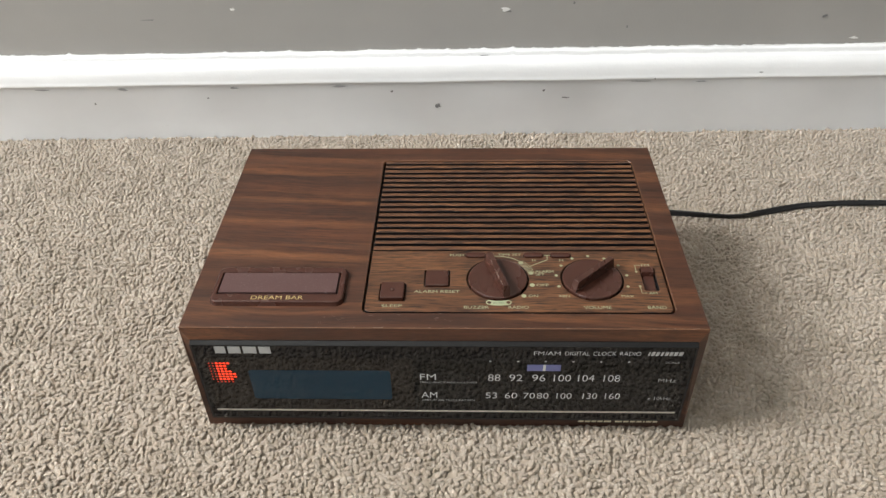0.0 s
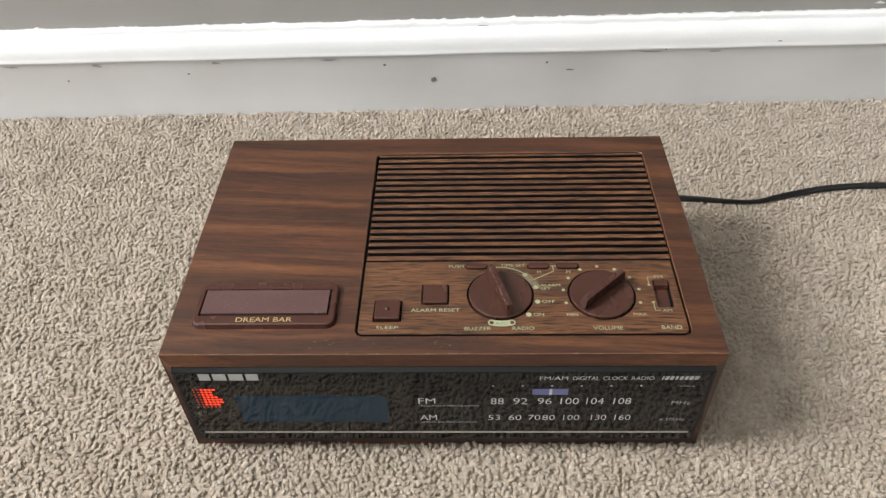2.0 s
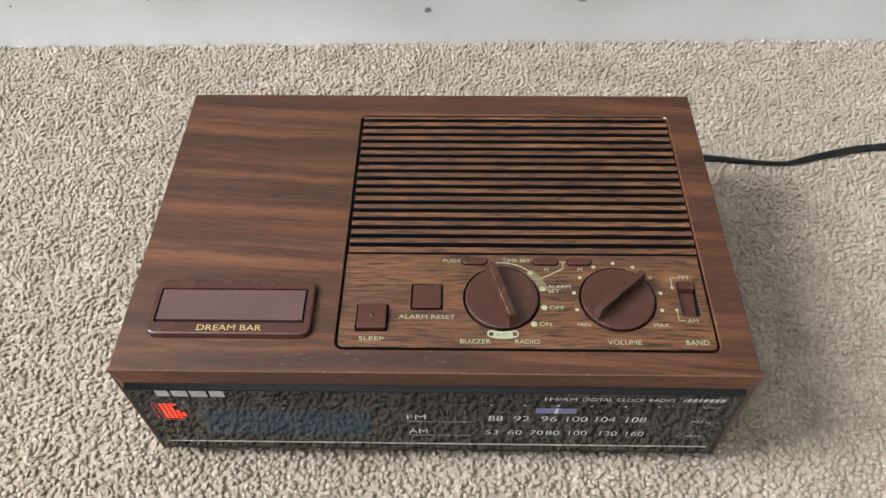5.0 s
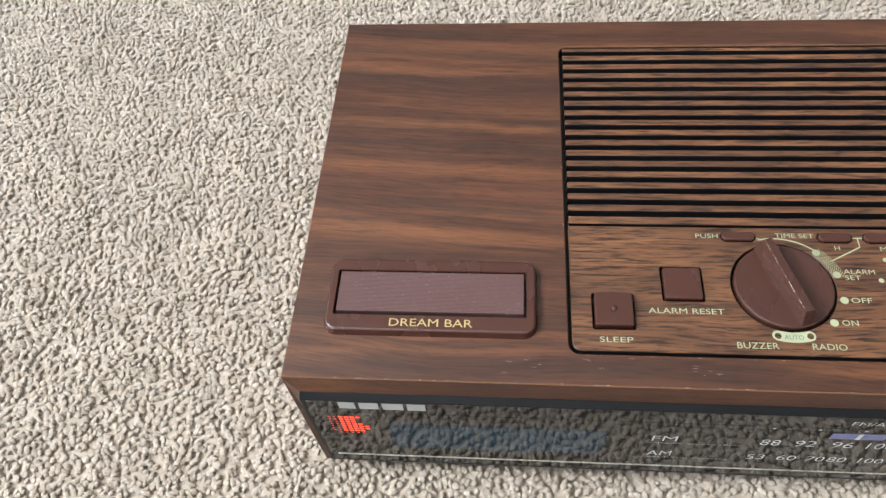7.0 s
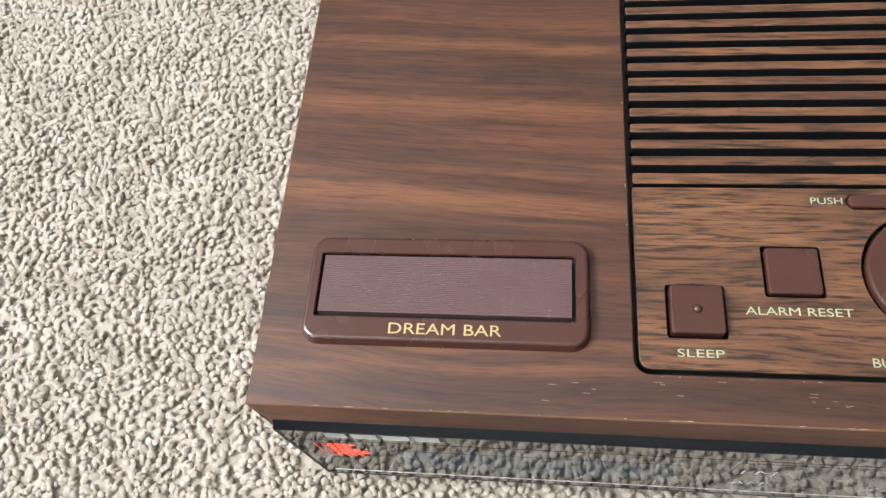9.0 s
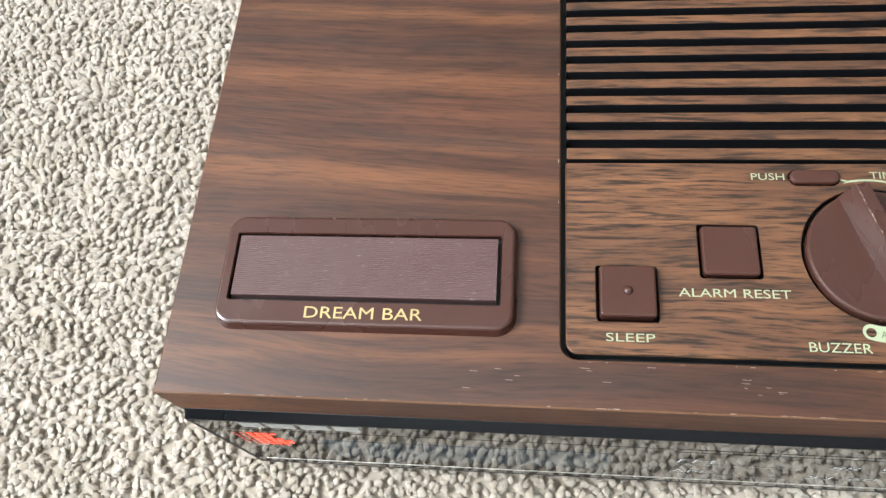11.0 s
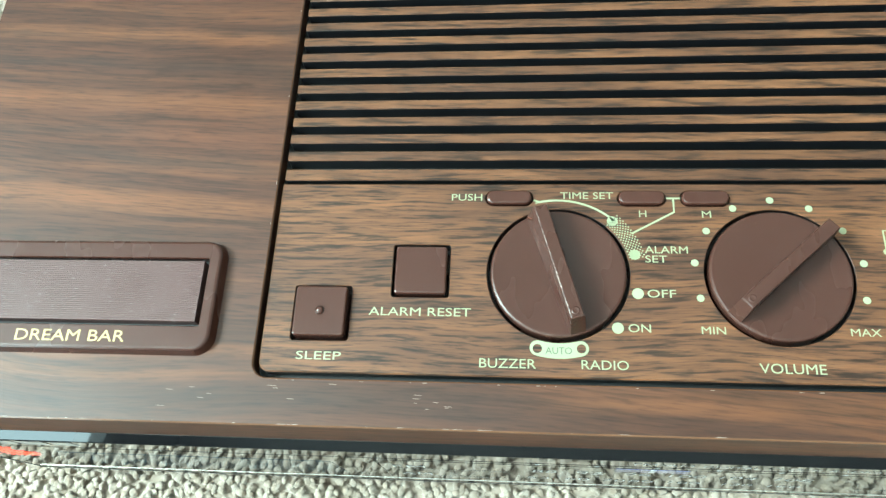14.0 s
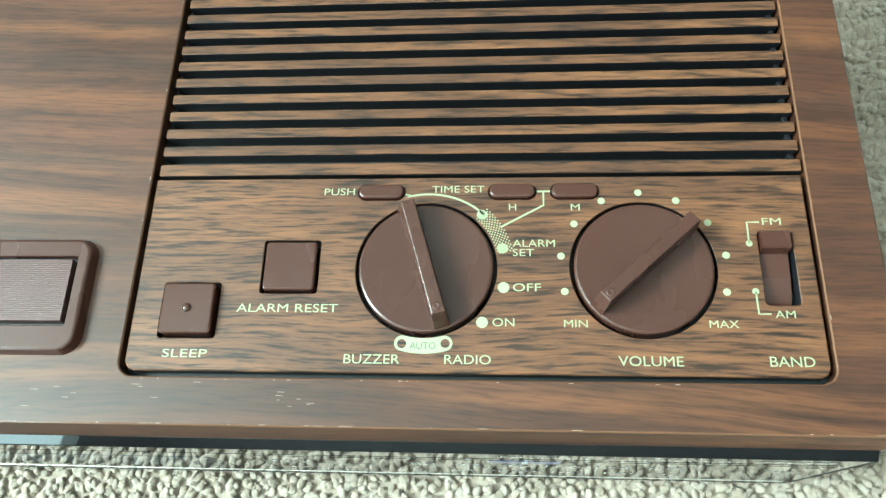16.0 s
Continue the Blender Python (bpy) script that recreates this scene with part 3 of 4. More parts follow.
    spike[:, 3] = root + np.stack([np.cos(bend) * run, np.sin(bend) * run, rng.uniform(0.0001, 0.0007, n)], axis=1)
    spikes = (q * (sides * 3 + 1) + np.arange(n) * 4)[:, None] + np.array([0, 1, 3, 1, 2, 3, 2, 0, 3])[None, :]
    # packed yarn between the ends
    bx, by = np.meshgrid(np.arange(-0.42, 0.42, 0.0015), np.arange(-0.15, 0.325, 0.0015))
    bed = np.stack([bx, by, FLOOR_Z + 0.0007 + 0.0008 * clumped(bx, by)[2] + rng.normal(0, 0.00022, bx.shape)], axis=2).reshape(-1, 3)
    h, w = bx.shape
    at = (np.arange(h - 1)[:, None] * w + np.arange(w - 1)[None, :]).ravel()
    at = at[open_floor(bed[at, 0] + 0.0008, bed[at, 1] + 0.0008)]
    sheet = q * (sides * 3 + 1) + n * 4 + np.stack([at, at + 1, at + w + 1, at + w], axis=1)
    quads = np.concatenate((quads.ravel(), sheet.ravel()))
    loops = np.concatenate((quads, caps.ravel(), spikes.ravel())).astype(np.int32)
    totals = np.concatenate((np.full(quads.size // 4, 4), np.full((caps.size + spikes.size) // 3, 3))).astype(np.int32)
    starts = np.concatenate(([0], np.cumsum(totals)[:-1])).astype(np.int32)
    spots = np.concatenate((yarn.reshape(-1, 3), spike.reshape(-1, 3), bed))
    mesh = bpy.data.meshes.new("carpet_pile")
    mesh.vertices.add(len(spots))
    mesh.vertices.foreach_set("co", spots.astype(np.float32).ravel())
    mesh.loops.add(loops.size)
    mesh.loops.foreach_set("vertex_index", loops)
    mesh.polygons.add(totals.size)
    mesh.polygons.foreach_set("loop_start", starts)
    mesh.polygons.foreach_set("use_smooth", np.ones(totals.size, dtype=bool))
    mesh.update(calc_edges=True)
    mesh.materials.append(FIBRE)
    return tagged(new("carpet_pile", mesh), "short twisted beige wool tufts of a cut-pile carpet", "carpet pile", kind="stuff")


carpet_pile()

# ---------- the clock radio ----------
radio = thing("clock_radio", (0, 0.083, FLOOR_Z), "walnut-grained clock radio with black front, standing on beige carpet", "radio")
X0, X1, Y0, Y1 = -130.0, 130.0, 0.0, 165.5
OX0, OX1, OY0, OY1 = -40.5, 116.3, 10.7, 150.0          # opening for the control panel
SKIN = 0.35                                              # softened outer edge


def cabinet():
    bm = bmesh.new()
    c, low = 0.3, -1.5
    rect = [(X0, Y0), (X1, Y0), (X1, Y1), (X0, Y1)]
    crown = loop(bm, [(X0 + SKIN, Y0 + SKIN), (X1 - SKIN, Y0 + SKIN), (X1 - SKIN, Y1 - SKIN), (X0 + SKIN, Y1 - SKIN)], TOP)
    rim = loop(bm, rect, TOP - SKIN * 0.8)
    opening = rounded(OX0, OX1, OY0, OY1, 3.6)
    lip = loop(bm, inset(opening, -c), TOP)
    edge = loop(bm, opening, TOP - c)
    deep = loop(bm, opening, TOP - 9)
    bmesh.ops.triangle_fill(bm, use_beauty=True, edges=ring_edges(bm, crown) + ring_edges(bm, lip), normal=(0, 0, 1))
    bridge(bm, crown, rim)
    bridge(bm, lip, edge)
    bridge(bm, edge, deep)
    foot = loop(bm, rect, low)
    for a, b in ((1, 2), (2, 3), (3, 0)):
        bm.faces.new((rim[a], rim[b], foot[b], foot[a]))
    bm.faces.new(foot)
    # mitred front frame, sloping in to the smoked front
    inner = [bm.verts.new((x, y, z)) for x, y, z in ((-125.6, 1.0, 8.3), (125.6, 1.0, 8.3), (125.6, -1.7, 67.1), (-125.6, -1.7, 67.1))]
    bridge(bm, [foot[0], foot[1], rim[1], rim[0]], inner)
    back = [bm.verts.new((v.co.x, 8, v.co.z)) for v in inner]
    bridge(bm, inner, back)

    def side(f):
        p = f.calc_center_median() + Vector(radio["base"])
        at_opening = 0.2 < f.normal.z < 0.95 and 0.005 < p.y < 0.16 and abs(p.x) < 0.125
        # front top chamfer: the window's glint put in as paler colour, beside its wear
        worn = f.normal.y < -0.3 and f.normal.z > 0.3
        return at_opening or worn

    return part("cabinet", bm, CABINET, radio, "dark walnut-grained vinyl cabinet", second=CUT_GLINT, choose=side)


body = cabinet()


def nicks():
    """Pale chips in the vinyl along the front edge and round the opening."""
    rng = random.Random(23)
    bm = bmesh.new()
    for k in range(26):
        x, w, d = rng.uniform(-128, 128), rng.choice((0.3, 0.5, 0.8, 1.6, 2.6)), rng.uniform(0.06, 0.16)
        bm.faces.new([bm.verts.new((x + u * w, Y0 + SKIN + v * d - 0.05, TOP + 0.03)) for u, v in ((0, 0), (1, 0.1), (0.9, 0.8), (0.3, 1))])
    for k in range(20):
        d = rng.uniform(0.06, 0.16)
        if k % 3:
            x, y, w = rng.uniform(OX0 + 4, OX1 - 4), OY0 - 0.55, rng.choice((0.3, 0.6, 1.2))
            shape = ((0, 0), (w, 0.03), (w * 0.8, d), (w * 0.2, d))
        else:
            x, y, w = rng.choice((OX0 - 0.55, OX1 + 0.3)), rng.uniform(OY0 + 5, OY1 - 5), rng.choice((0.3, 0.6, 1.2))
            shape = ((0, 0), (d, w * 0.1), (d, w * 0.8), (0.03, w))
        bm.faces.new([bm.verts.new((x + u, y + v, TOP + 0.03)) for u, v in shape])
    for k in range(16):
        x, y, w = rng.uniform(-62, 4), rng.uniform(3.5, 9.5), rng.uniform(0.8, 2.4)
        bm.faces.new([bm.verts.new((x + u * w, y + v * 0.09 - u * 0.1, TOP + 0.03)) for u, v in ((0, 0), (1, 0.2), (0.9, 1), (0.2, 0.9))])
    return tagged(part("edge_wear", bm, WORN, body), "pale worn nicks along the vinyl edges", kind="stuff")


nicks()
for fx in (-112, 112):
    for fy in (16, 150):
        part("foot", stack([(circle(fx, fy, 7, 20), -3.1), (circle(fx, fy, 8, 20), -1.3)]), BLACK, radio, "black rubber foot")
part("recess", boxed(OX0 - 0.2, OX1 + 0.2, OY0 - 0.2, OY1 + 0.2, TOP - 9.5, TOP - 4.6), CAVITY, radio, "black recess under the grille")

# control panel with its holes
PZ = TOP - 0.3
K1, K2, KY, KR = 28.5, 77.7, 36.6, 16.4
holes = [circle(K1, KY, KR, 56), circle(K2, KY, KR, 56), rounded(-32.7, -19.2, 19.6, 32.9, 0.7, 3), rounded(-10.0, 3.5, 30.3, 43.5, 0.7, 3),
         rounded(11.4, 22.8, 53.8, 57.9, 2.0), rounded(42.7, 54.0, 53.8, 57.9, 2.0), rounded(57.3, 68.7, 53.8, 57.9, 2.0),
         rounded(103.6, 111.2, 28.0, 45.6, 0.9, 3)]
outline = rounded(-39.3, 115.3, 12.1, 59.8, 0.2)[:14] + rounded(-39.3, 115.3, 12.1, 59.8, 2.6)[14:]
panel = part("control_panel", plate(outline, holes, TOP - 3.4, PZ), PANEL, radio, "walnut-grained control panel", second=BLACK, choose=lambda f: f.normal.z < 0.5)
grille = part("grille", boxed(113.9, 115.2, 60.8, 148.6, TOP - 4.6, PZ - 2.2, bevel=0.2), BLACK, radio, "slotted speaker grille")
PITCH, GAP = 5.07, 2.4


def slat_mesh(wide):
    return boxed(-39.0, 115.7, 0, wide, TOP - 4.6, PZ, bevel=0.2, segments=1)


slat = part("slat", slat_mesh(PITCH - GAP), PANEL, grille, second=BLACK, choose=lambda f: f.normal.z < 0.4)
for k in range(1, 17):
    piece = slat
    if k > 1:
        piece = new("slat", slat.data)
        piece.parent = grille
        piece["base"] = slat["base"]
    piece.location.y = (66.40 + PITCH * (k - 1)) * MM
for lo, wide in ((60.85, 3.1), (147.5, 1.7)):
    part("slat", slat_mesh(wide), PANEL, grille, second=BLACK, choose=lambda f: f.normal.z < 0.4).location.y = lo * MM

# print on the panel
INK = PZ + 0.06
for word, x0, x1, base, h in (("SLEEP", -30.8, -20.4, 15.1, 1.9), ("ALARM RESET", -14.9, 8.7, 25.8, 2.0), ("PUSH", 3.2, 10.6, 55.2, 1.8),
                              ("TIME SET", 29.3, 41.8, 55.7, 1.8), ("H", 47.6, 49.3, 51.0, 1.7), ("M", 62.0, 64.1, 50.9, 1.7),
                              ("ALARM", 48.4, 58.1, 41.8, 1.75), ("SET", 48.4, 53.3, 39.5, 1.75), ("OFF", 48.4, 54.7, 31.0, 1.9),
                              ("ON", 43.8, 48.7, 22.8, 1.9), ("BUZZER", 10.9, 23.4, 14.1, 2.1), ("RADIO", 33.3, 43.5, 14.2, 2.1)):
    lettering(word, x0, x1, base, h, INK, CREAM, panel)
for word, x0, x1, base, h in (("MIN", 59.6, 64.8, 22.7, 1.7), ("MAX", 91.0, 97.3, 22.8, 1.7), ("VOLUME", 71.0, 84.8, 14.2, 2.2),
                              ("BAND", 102.8, 112.1, 14.4, 2.2), ("FM", 105.0, 109.2, 47.1, 1.7), ("AM", 105.2, 109.5, 25.1, 1.7)):
    lettering(word, x0, x1, base, h, INK, CREAM, panel)
for x, y, r in ((60.0, 31.0, 0.85), (59.4, 39.5, 0.85), (62.6, 47.5, 0.85), (69.1, 53.3, 0.85), (77.7, 55.4, 0.85), (86.2, 53.3, 0.85),
                (92.9, 47.7, 0.85), (96.2, 39.7, 0.85), (95.5, 31.0, 0.85), (46.3, 31.9, 1.3), (41.5, 23.7, 1.3), (41.3, 49.9, 1.25), (46.1, 41.4, 1.25)):
    part("dot", flat([circle(x, y, r, 20)], INK), CREAM, panel, "cream printed dot")
for x, y in ((101.6, 42.6), (101.7, 31.2)):
    part("dot", flat([circle(x, y, 0.75, 16)], INK), CREAM, panel, "cream printed dot")
arc = [(K1 + 19.0 * math.cos(radians(a)), KY + 18.7 * math.sin(radians(a))) for a in range(106, 44, -5)]
for pts, w in (([(22.9, 55.3), (24.2, 55.0)] + arc, 0.5), ([(45.6, 46.7), (55.7, 52.3), (55.7, 55.8)], 0.45), ([(54.0, 55.9), (57.3, 55.9)], 0.45),
               ([(101.6, 42.6), (101.6, 47.8), (104.4, 47.8)], 0.4), ([(101.7, 31.2), (101.8, 26.0), (104.4, 26.0)], 0.4)):
    part("printed_line", ribbon(pts, w, INK), CREAM, panel)
stipple = []
for i in range(9):
    for k in range(26):
        a, r = 46.5 - k * 1.36, 16.9 + i * 0.42
        if (i + k) % 2 == 0:
            stipple.append(circle(K1 + r * math.cos(radians(a)), KY + r * math.sin(radians(a)), 0.2, 6))
part("stipple", flat(stipple, INK), CREAM, panel, "stippled cream arc beside the mode knob")


def pill_arc(mid, half, a0, a1, n=18):
    out = [(K1 + (mid + half) * math.cos(radians(a0 + (a1 - a0) * k / n)), KY + (mid + half) * math.sin(radians(a0 + (a1 - a0) * k / n))) for k in range(n + 1)]
    for end, ang, turn in ((a1, a1, 1), (a0, a0 + 180, 1)):
        cx, cy = K1 + mid * math.cos(radians(end)), KY + mid * math.sin(radians(end))
        out += [(cx + half * math.cos(radians(ang + 180 * k / 10)), cy + half * math.sin(radians(ang + 180 * k / 10))) for k in range(1, 10)]
        if end == a1:
            out += [(K1 + (mid - half) * math.cos(radians(a1 + (a0 - a1) * k / n)), KY + (mid - half) * math.sin(radians(a1 + (a0 - a1) * k / n))) for k in range(n + 1)]
    return out


pill = bmesh.new()
bmesh.ops.triangle_fill(pill, use_beauty=True, edges=[e for ring in (pill_arc(18.4, 1.75, -105, -75), circle(23.7, 18.7, 1.05, 16), circle(33.4, 18.8, 1.05, 16))
                                                      for e in ring_edges(pill, loop(pill, ring, INK))], normal=(0, 0, 1))
part("auto_mark", pill, CREAM, panel, "cream printed lozenge with two ring marks")
lettering("AUTO", 25.5, 31.3, 17.5, 1.55, INK + 0.05, GREENGREY, panel)


# push buttons
def button(x0, x1, y0, y1, r, high, name, label, nub=False, fit=0.7):
    o = rounded(x0 + fit, x1 - fit, y0 + fit, y1 - fit, r, 4)
    b = part(name, stack([(o, TOP - 4.6), (o, PZ + high - 0.5), (inset(o, 0.18), PZ + high - 0.12), (inset(o, 0.45), PZ + high)]),
             BROWN, radio, label)
    if nub:
        cx, cy = (x0 + x1) / 2, (y0 + y1) / 2
        part("nub", stack([(circle(cx, cy, 1.1 * c, 14), PZ + high + z) for c, z in ((1, 0), (0.85, 0.3), (0.5, 0.55), (0.2, 0.62))]), BROWN, b, smooth=True)
    return b


button(-32.7, -19.2, 19.6, 32.9, 0.8, 1.9, "sleep_button", "square brown plastic push button with a centre nub", True)
button(-10.0, 3.5, 30.3, 43.5, 0.8, 0.9, "reset_button", "square brown plastic push button")
for x0, x1 in ((11.4, 22.8), (42.7, 54.0), (57.3, 68.7)):
    button(x0, x1, 53.8, 57.9, 1.6, 1.0, "set_button", "small oblong brown plastic push button", fit=0.3)


# rotary knobs
def knob(cx, cy, turn, name, label, worn=False, flare=2.0):
    disc = stack([(circle(cx, cy, 15.5, 64), TOP - 4.6), (circle(cx, cy, 15.5, 64), PZ + 0.5), (circle(cx, cy, 15.3, 64), PZ + 0.85), (circle(cx, cy, 14.9, 64), PZ + 1.0),
                  (circle(cx, cy, 9.0, 64), PZ + 0.75), (circle(cx, cy, 4.0, 64), PZ + 0.55)])
    k_ob = part(name, disc, KNOB, radio, label)
    half, high = 15.3, 6.8
    bm = bmesh.new()
    low = [bm.verts.new((x, y, PZ + 0.2)) for x, y in ((-half, -flare), (half, -1.85), (half, 1.85), (-half, 1.85))]
    top = [bm.verts.new((x, y, PZ + high)) for x, y in ((-half + 0.5, -1.55), (half - 2.1, -1.55), (half - 2.1, 1.55), (-half + 0.5, 1.55))]
    bridge(bm, low, top)
    bm.faces.new(top)
    bmesh.ops.bevel(bm, geom=ring_edges(bm, top), offset=0.3, segments=2, profile=0.5, affect="EDGES")
    if worn:
        rng = random.Random(3)
        wear = bmesh.new()
        for k in range(34):
            u, w = rng.uniform(-13.5, 12.5), rng.uniform(0.15, 0.9)
            a, b = rng.uniform(-0.12, 0.02), rng.uniform(0.05, 0.22)
            wear.faces.new([wear.verts.new((x, -1.44 + y, PZ + high + 0.02 + min(0, (y - 0.1)) * 0.9)) for x, y in ((u, a), (u + w, a * 0.6), (u + w * 0.9, b), (u + w * 0.2, b * 0.8))])
        bmesh.ops.transform(wear, matrix=Matrix.Translation((cx, cy, 0)) @ Matrix.Rotation(radians(turn), 4, "Z"), verts=wear.verts)
        part("worn_edge", wear, WORN, k_ob, "whitish worn edge")
    dot = bmesh.new()
    ring = [loop(dot, circle(half - 3.7, 0, r, 14), PZ + high + 0.02 + z) for r, z in ((0.95, 0.0), (0.8, 0.12), (0.55, 0.02))]
    for a, b in zip(ring, ring[1:]):
        bridge(dot, a, b)
    dot.faces.new(ring[-1])
    m = Matrix.Translation((cx, cy, 0)) @ Matrix.Rotation(radians(turn), 4, "Z")
    for mesh in (bm, dot):
        bmesh.ops.transform(mesh, matrix=m, verts=mesh.verts)
    part("finger_bar", bm, KNOB, k_ob)
    part("pointer_dimple", dot, KNOB, k_ob, smooth=True)
    return k_ob


knob(K1, KY, -73.5, "mode_knob", "round brown mode knob with a finger bar", True, 3.2)
knob(K2, KY, 222.5, "volume_knob", "round brown volume knob with a finger bar")

# band switch
part("switch_well", boxed(103.0, 111.8, 27.4, 46.2, TOP - 8.5, TOP - 7.6), CAVITY, radio)
slide = bmesh.new()
prof = [(28.3, -3.8), (31, -2.7), (35, -2.0), (38.5, -1.7), (40.6, -1.5), (41.0, 1.2), (41.4, 1.6), (44.9, 1.5), (45.3, 1.1), (45.3, -6)]
a = [slide.verts.new((104.0, y, PZ + z)) for y, z in prof]
b = [slide.verts.new((110.3, y, PZ + z)) for y, z in prof]
for k in range(len(prof) - 1):
    slide.faces.new((a[k], a[k + 1], b[k + 1], b[k]))
slide.faces.new(a)
slide.faces.new(b[::-1])
part("band_switch", slide, BROWN, radio, "brown plastic band slide switch")

# snooze bar
DZ = TOP + 2.6
so = rounded(-118.8, -50.5, 15.6, 43.0, 4.2, 8)
sur = bmesh.new()
r0 = loop(sur, inset(so, -0.5), TOP - 0.2)
r1 = loop(sur, inset(so, 0.05), TOP + 1.4)
r2 = loop(sur, inset(so, 0.25), DZ - 0.45)
r4 = loop(sur, inset(so, 0.55), DZ - 0.15)
r3 = loop(sur, inset(so, 1.0), DZ)
h = rounded(-116.0, -53.7, 21.6, 38.3, 0.5, 8)
h0, h1 = loop(sur, inset(h, -0.2), DZ), loop(sur, h, DZ - 0.3)
h2 = loop(sur, h, TOP + 0.1)
for p, q in ((r0, r1), (r1, r2), (r2, r4), (r4, r3), (r3, h0), (h0, h1), (h1, h2)):
    bridge(sur, p, q)
snooze = part("snooze_bar", sur, BROWN, radio, "raised brown plastic surround of the snooze bar")
part("well", boxed(-116.3, -53.4, 21.3, 38.6, TOP - 0.5, TOP + 0.25), CAVITY, snooze)
key = bmesh.new()
y, side = 22.5, []
side.append((22.5, TOP + 0.2))
while y < 37.3:
    side += [(y + 0.05, DZ + 0.30), (y + 0.12, DZ + 0.42), (y + 0.36, DZ + 0.42), (y + 0.43, DZ + 0.30)]
    y += 0.5
side.append((37.45, TOP + 0.2))
a = [key.verts.new((-115.1, p, z)) for p, z in side]
b = [key.verts.new((-54.6, p, z)) for p, z in side]
for k in range(len(side) - 1):
    key.faces.new((a[k], a[k + 1], b[k + 1], b[k]))
key.faces.new(a)
key.faces.new(b[::-1])
part("key", key, KEY, snooze, "finely ribbed mauve-brown plastic key")
lettering("DREAM BAR", -97.4, -70.7, 17.5, 2.7, DZ + 0.06, GOLD, snooze)

# smoked front with its bevelled top edge
FY = -3.9
gl = bmesh.new()
sec = [(3.0, 8.6), (FY + 0.9, 8.6), (FY, 9.2), (FY, 65.1), (FY + 0.05, 65.3), (FY + 0.2, 65.45), (-1.75, 66.75), (-1.3, 66.85), (3.0, 66.85)]
a = [gl.verts.new((-125.3, y, z)) for y, z in sec]
b = [gl.verts.new((125.3, y, z)) for y, z in sec]
for k in range(len(sec) - 1):
    gl.faces.new((a[k], a[k + 1], b[k + 1], b[k]))
gl.faces.new(a)
gl.faces.new(b[::-1])
front = part("smoked_front", gl, GLASS, radio, "glossy black smoked plastic front with dial and display")
for x0, x1, z0, z1 in ((-125.2, 125.2, 8.8 - UP, 10.1 - UP), (-125.2, -124.2, 10.1 - UP, 65.0 - UP), (124.2, 125.2, 10.1 - UP, 65.0 - UP)):
    part("bezel_edge", facing(x0, x1, z0, z1, FY - 0.05), CAVITY, front)
L1, L2, L3 = FY - 0.06, FY - 0.11, FY - 0.16
part("display_window", facing(-121.8, -14.9, 12.6, 52.6, L1), WINDOW_FILM, front, "smoky brown display window")
part("dial_window", facing(-14.0, 121.8, 12.6, 52.6, L1), DIAL, front, "dark tuning dial window")
part("display", facing(-99.2, -26.6, 21.4, 43.6, L2, r=1.5), LCD, front, "dark blue unlit display")
part("pointer_slot", facing(-13.6, 121.0, 43.4, 49.8, L2), SLOT_FILM, front)
part("pointer", facing(42.6, 59.5, 44.2, 48.8, L3), POINTER, front, "blue-grey tuning pointer")
part("needle", facing(50.6, 51.9, 44.3, 48.7, L3 - 0.06), WHITE, front)
part("silver_line", facing(-121.4, 122.0, 11.5, 12.8, L2), SILVER, front, "thin silver trim line")
part("scale_square", facing(114.5, 118.2, 43.9, 47.5, L3), GLASS, front)
for k in range(6):
    part("tick", facing(23.6 + 13.75 * k, 24.6 + 13.75 * k, 50.7, 51.5, L2), DIMWHITE, front)
for word, x0, x1 in (("88", 23.2, 29.4), ("92", 34.0, 40.7), ("96", 45.5, 52.3), ("100", 56.5, 65.2), ("104", 68.8, 77.0), ("108", 81.7, 90.0)):
    lettering(word, x0, x1, 36.4, 5.0, L2, WHITE, front, True)
for word, x0, x1 in (("53", 22.2, 28.1), ("60", 32.2, 38.5), ("70", 41.8, 47.7), ("80", 48.7, 54.8), ("100", 58.9, 66.7), ("130", 72.4, 79.8), ("160", 83.9, 91.6)):
    lettering(word, x0, x1, 22.8, 4.5, L2, WHITE, front, True)
for word, x0, x1, base, h in (("FM", -11.5, -3.4, 37.0, 4.4), ("AM", -11.2, -3.0, 23.0, 4.4), ("FREQUENCY MODULATION", -11.5, 17.4, 34.2, 1.5),
                              ("AMPLITUDE MODULATION", -11.2, 16.4, 20.4, 1.5), ("MHz", 109.4, 118.2, 36.1, 2.8), ("x 10kHz", 106.0, 117.9, 22.2, 2.6),
                              ("SCALE", 110.8, 117.8, 50.2, 1.2)):
    lettering(word, x0, x1, base, h, L2, WHITE if h > 4 else DIMWHITE, front, True)
for word, x0, x1 in (("FM/AM", 45.5, 58.5), ("DIGITAL", 60.8, 72.9), ("CLOCK", 74.6, 85.9), ("RADIO", 87.7, 98.0)):
    lettering(word, x0, x1, 55.6, 2.8, L1, WHITE, front, True)
bars(101.3, 118.1, 55.6, 2.8, (1, 0.7, 2, 0.7, 2, 0.9, 1.4, 0.9, 2, 0.7, 2, 0.7, 2, 0.7, 2.4), L1, DIMWHITE, front, "pale printed bars", 0.2)
bars(-113.3, -85.2, 55.9, 5.0, (6, 1.4, 7, 1.4, 7.5, 1.4, 6.5), L1, DIMWHITE, front, "silver maker's mark of four plain blocks")
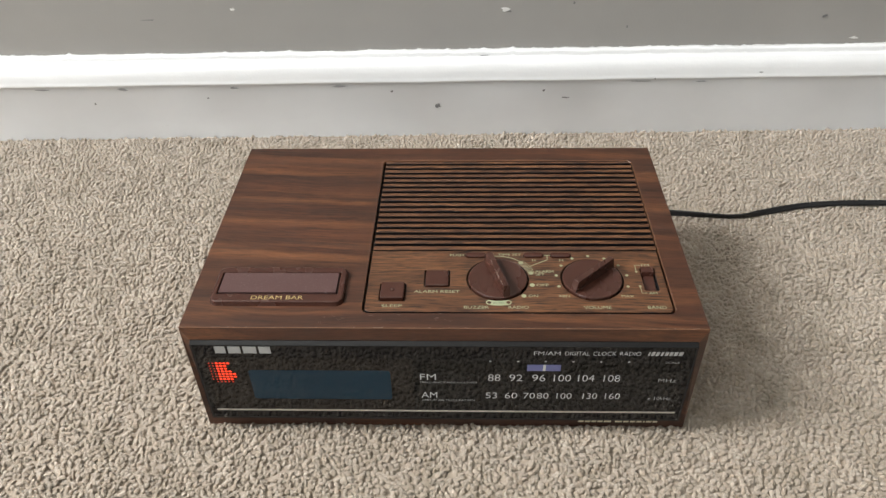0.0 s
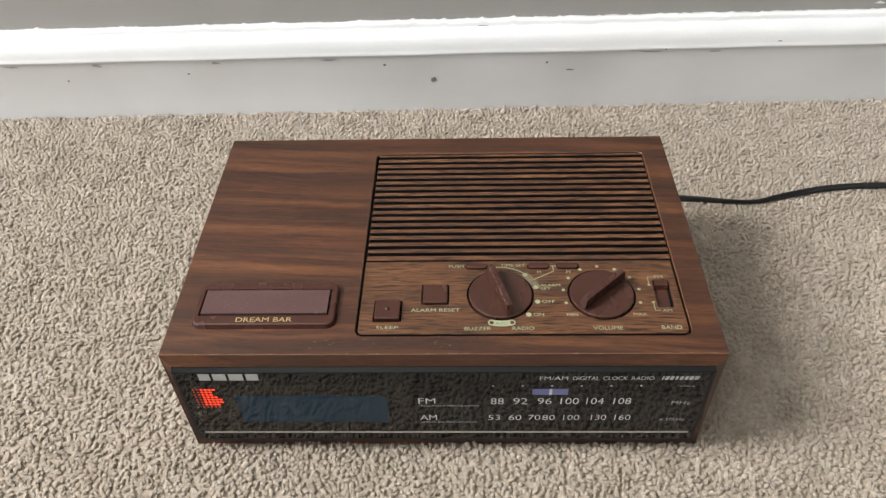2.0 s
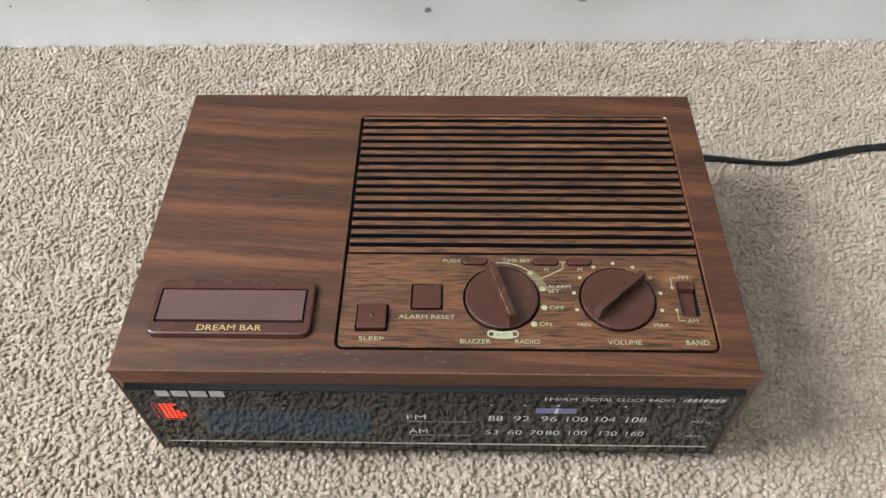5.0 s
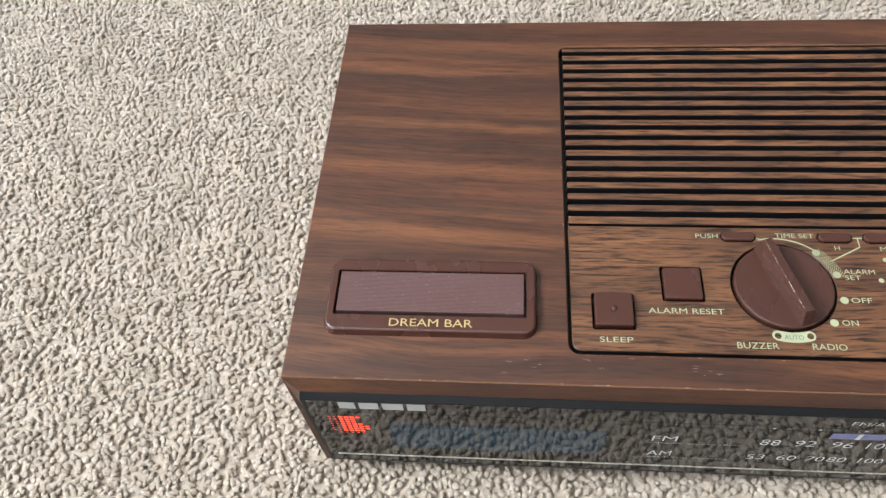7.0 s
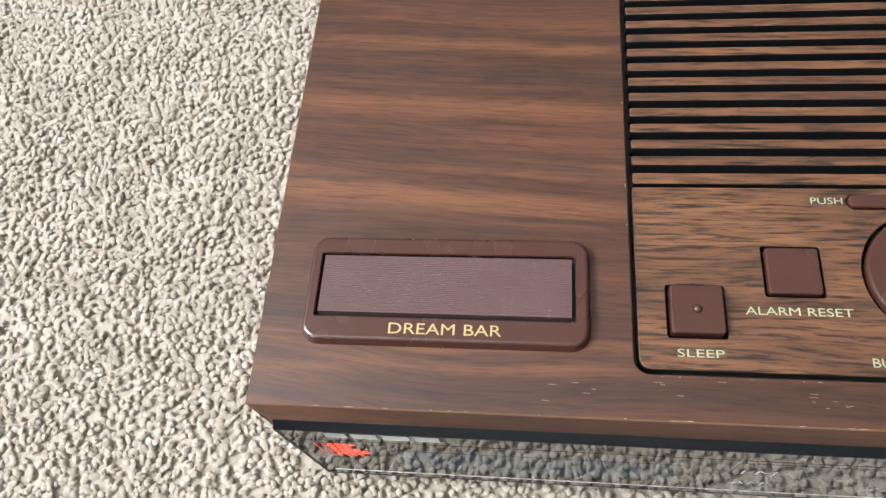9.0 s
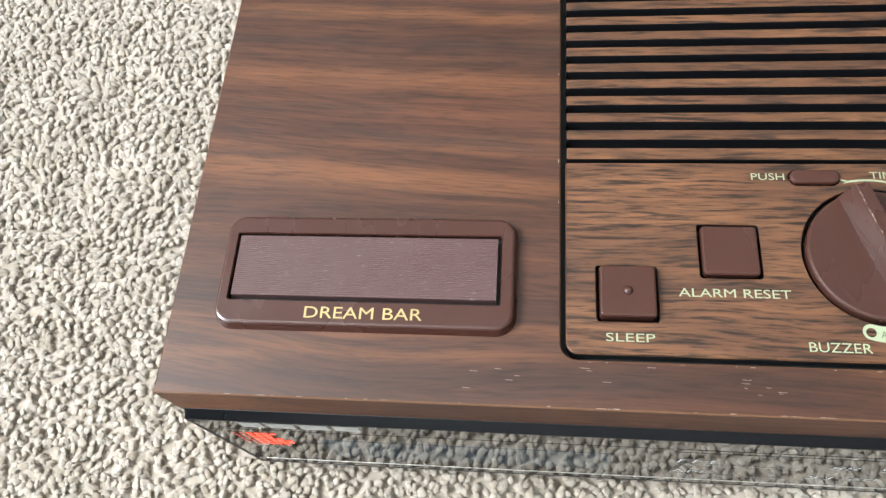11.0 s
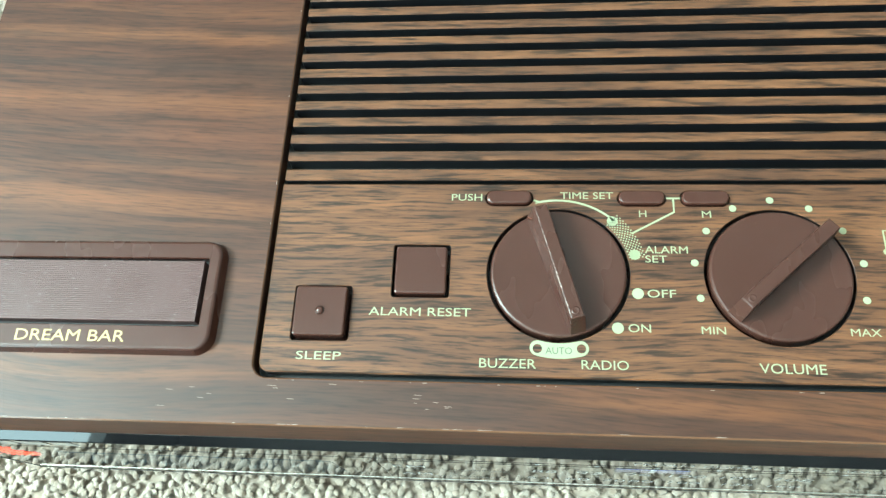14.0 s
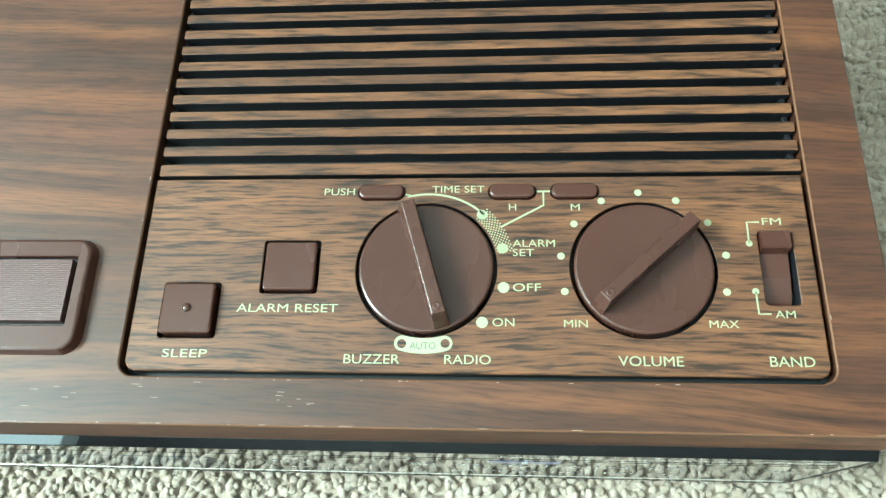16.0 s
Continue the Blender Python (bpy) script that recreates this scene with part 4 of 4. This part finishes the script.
bars(72.9, 115.4, -1.4, 3.3, (3, 0.8, 3, 0.8, 2.6, 0.8, 3, 0.8, 4, 2.4, 4, 0.8, 3, 0.8, 3, 0.8, 3, 0.8, 0.9, 0.8, 3, 0.8, 2.6), 0.0, BADGE, radio,
     "gold printed mark of plain bars", 0.2)


# red indicator: a matrix of small lit dots
def led_dots(rows, size, mat, label):
    bm = bmesh.new()
    for z, x_from, x_to in rows:
        x = x_from
        while x <= x_to + 0.01:
            w = size * (0.7 + 0.3 * min(1, (x + 119) / 7))
            pts = rounded(x - w, x + w, z - size * 0.8, z + size * 0.8, size * 0.5, 3)
            bm.faces.new([bm.verts.new((px, L3, pz)) for px, pz in pts])
            x += 1.95
    return part("indicator", bm, mat, front, label)


LIT, STEP, TALL = -114.4, 1.95, 52.4
led_dots([(TALL - 2.0 * k, LIT, LIT + STEP * (n - 1)) for k, n in enumerate((4, 3, 3, 4, 5, 5, 4))], 0.78, LED, "lit red dot-matrix indicator")
led_dots([(TALL - 2.0 * k, -118.3, -116.3) for k in range(7)] + [(TALL - 14.0, -116.3, -106.6)], 0.5, LED_DIM, "dimly lit red dots")


# ---------- mains cord ----------
def cord():
    """Flat twin flex, half twisted where it lies on the pile."""
    knots = [(112, 160, 6.5, 40), (128, 178, 5.5, 40), (146, 188, 3.5, 35), (161.6, 191.9, 1.4, 30), (176.7, 190.4, 1.4, 10), (193.9, 188.5, 1.4, -20), (211.1, 188.0, 1.4, -25), (226.2, 191.5, 1.4, 20),
             (246.4, 197.2, 1.4, 50), (266.6, 201.6, 1.4, 60), (298.0, 204.2, 1.4, 60), (343.4, 203.0, 1.4, 60), (424.3, 193.9, 1.4, 60), (565.8, 204.0, 1.4, 50), (767.9, 219.2, 1.4, 40)]
    pts = []
    for i in range(len(knots) - 1):
        p0, p1, p2, p3 = (Vector(knots[min(max(j, 0), len(knots) - 1)]) for j in (i - 1, i, i + 1, i + 2))
        for s in range(8):
            t = s / 8
            pts.append(0.5 * (2 * p1 + (p2 - p0) * t + (2 * p0 - 5 * p1 + 4 * p2 - p3) * t * t + (3 * p1 - p0 - 3 * p2 + p3) * t ** 3))
    section = []
    for k in range(20):
        a = 2 * math.pi * k / 20
        u, w = math.cos(a), math.sin(a)
        section.append((2.3 * u, 1.2 * w * (1 - 0.32 * math.exp(-(u / 0.28) ** 2))))
    bm = bmesh.new()
    rings = []
    for i, p in enumerate(pts):
        a, b = pts[max(i - 1, 0)], pts[min(i + 1, len(pts) - 1)]
        t = Vector((b[0] - a[0], b[1] - a[1], b[2] - a[2])).normalized()
        side = Vector((-t.y, t.x, 0)).normalized()
        up = t.cross(side).normalized()
        c, s = math.cos(radians(90 - p[3])), math.sin(radians(90 - p[3]))
        rings.append([bm.verts.new(Vector(p[:3]) + side * (u * c - w * s) + up * (u * s + w * c)) for u, w in section])
    for a, b in zip(rings, rings[1:]):
        bridge(bm, a, b)
    bm.faces.new(rings[0])
    bm.faces.new(rings[-1][::-1])
    ob = part("power_cord", bm, RUBBER, None, smooth=True)
    return tagged(ob, "black twin flex power cord lying across the carpet", "power cord")


cord()
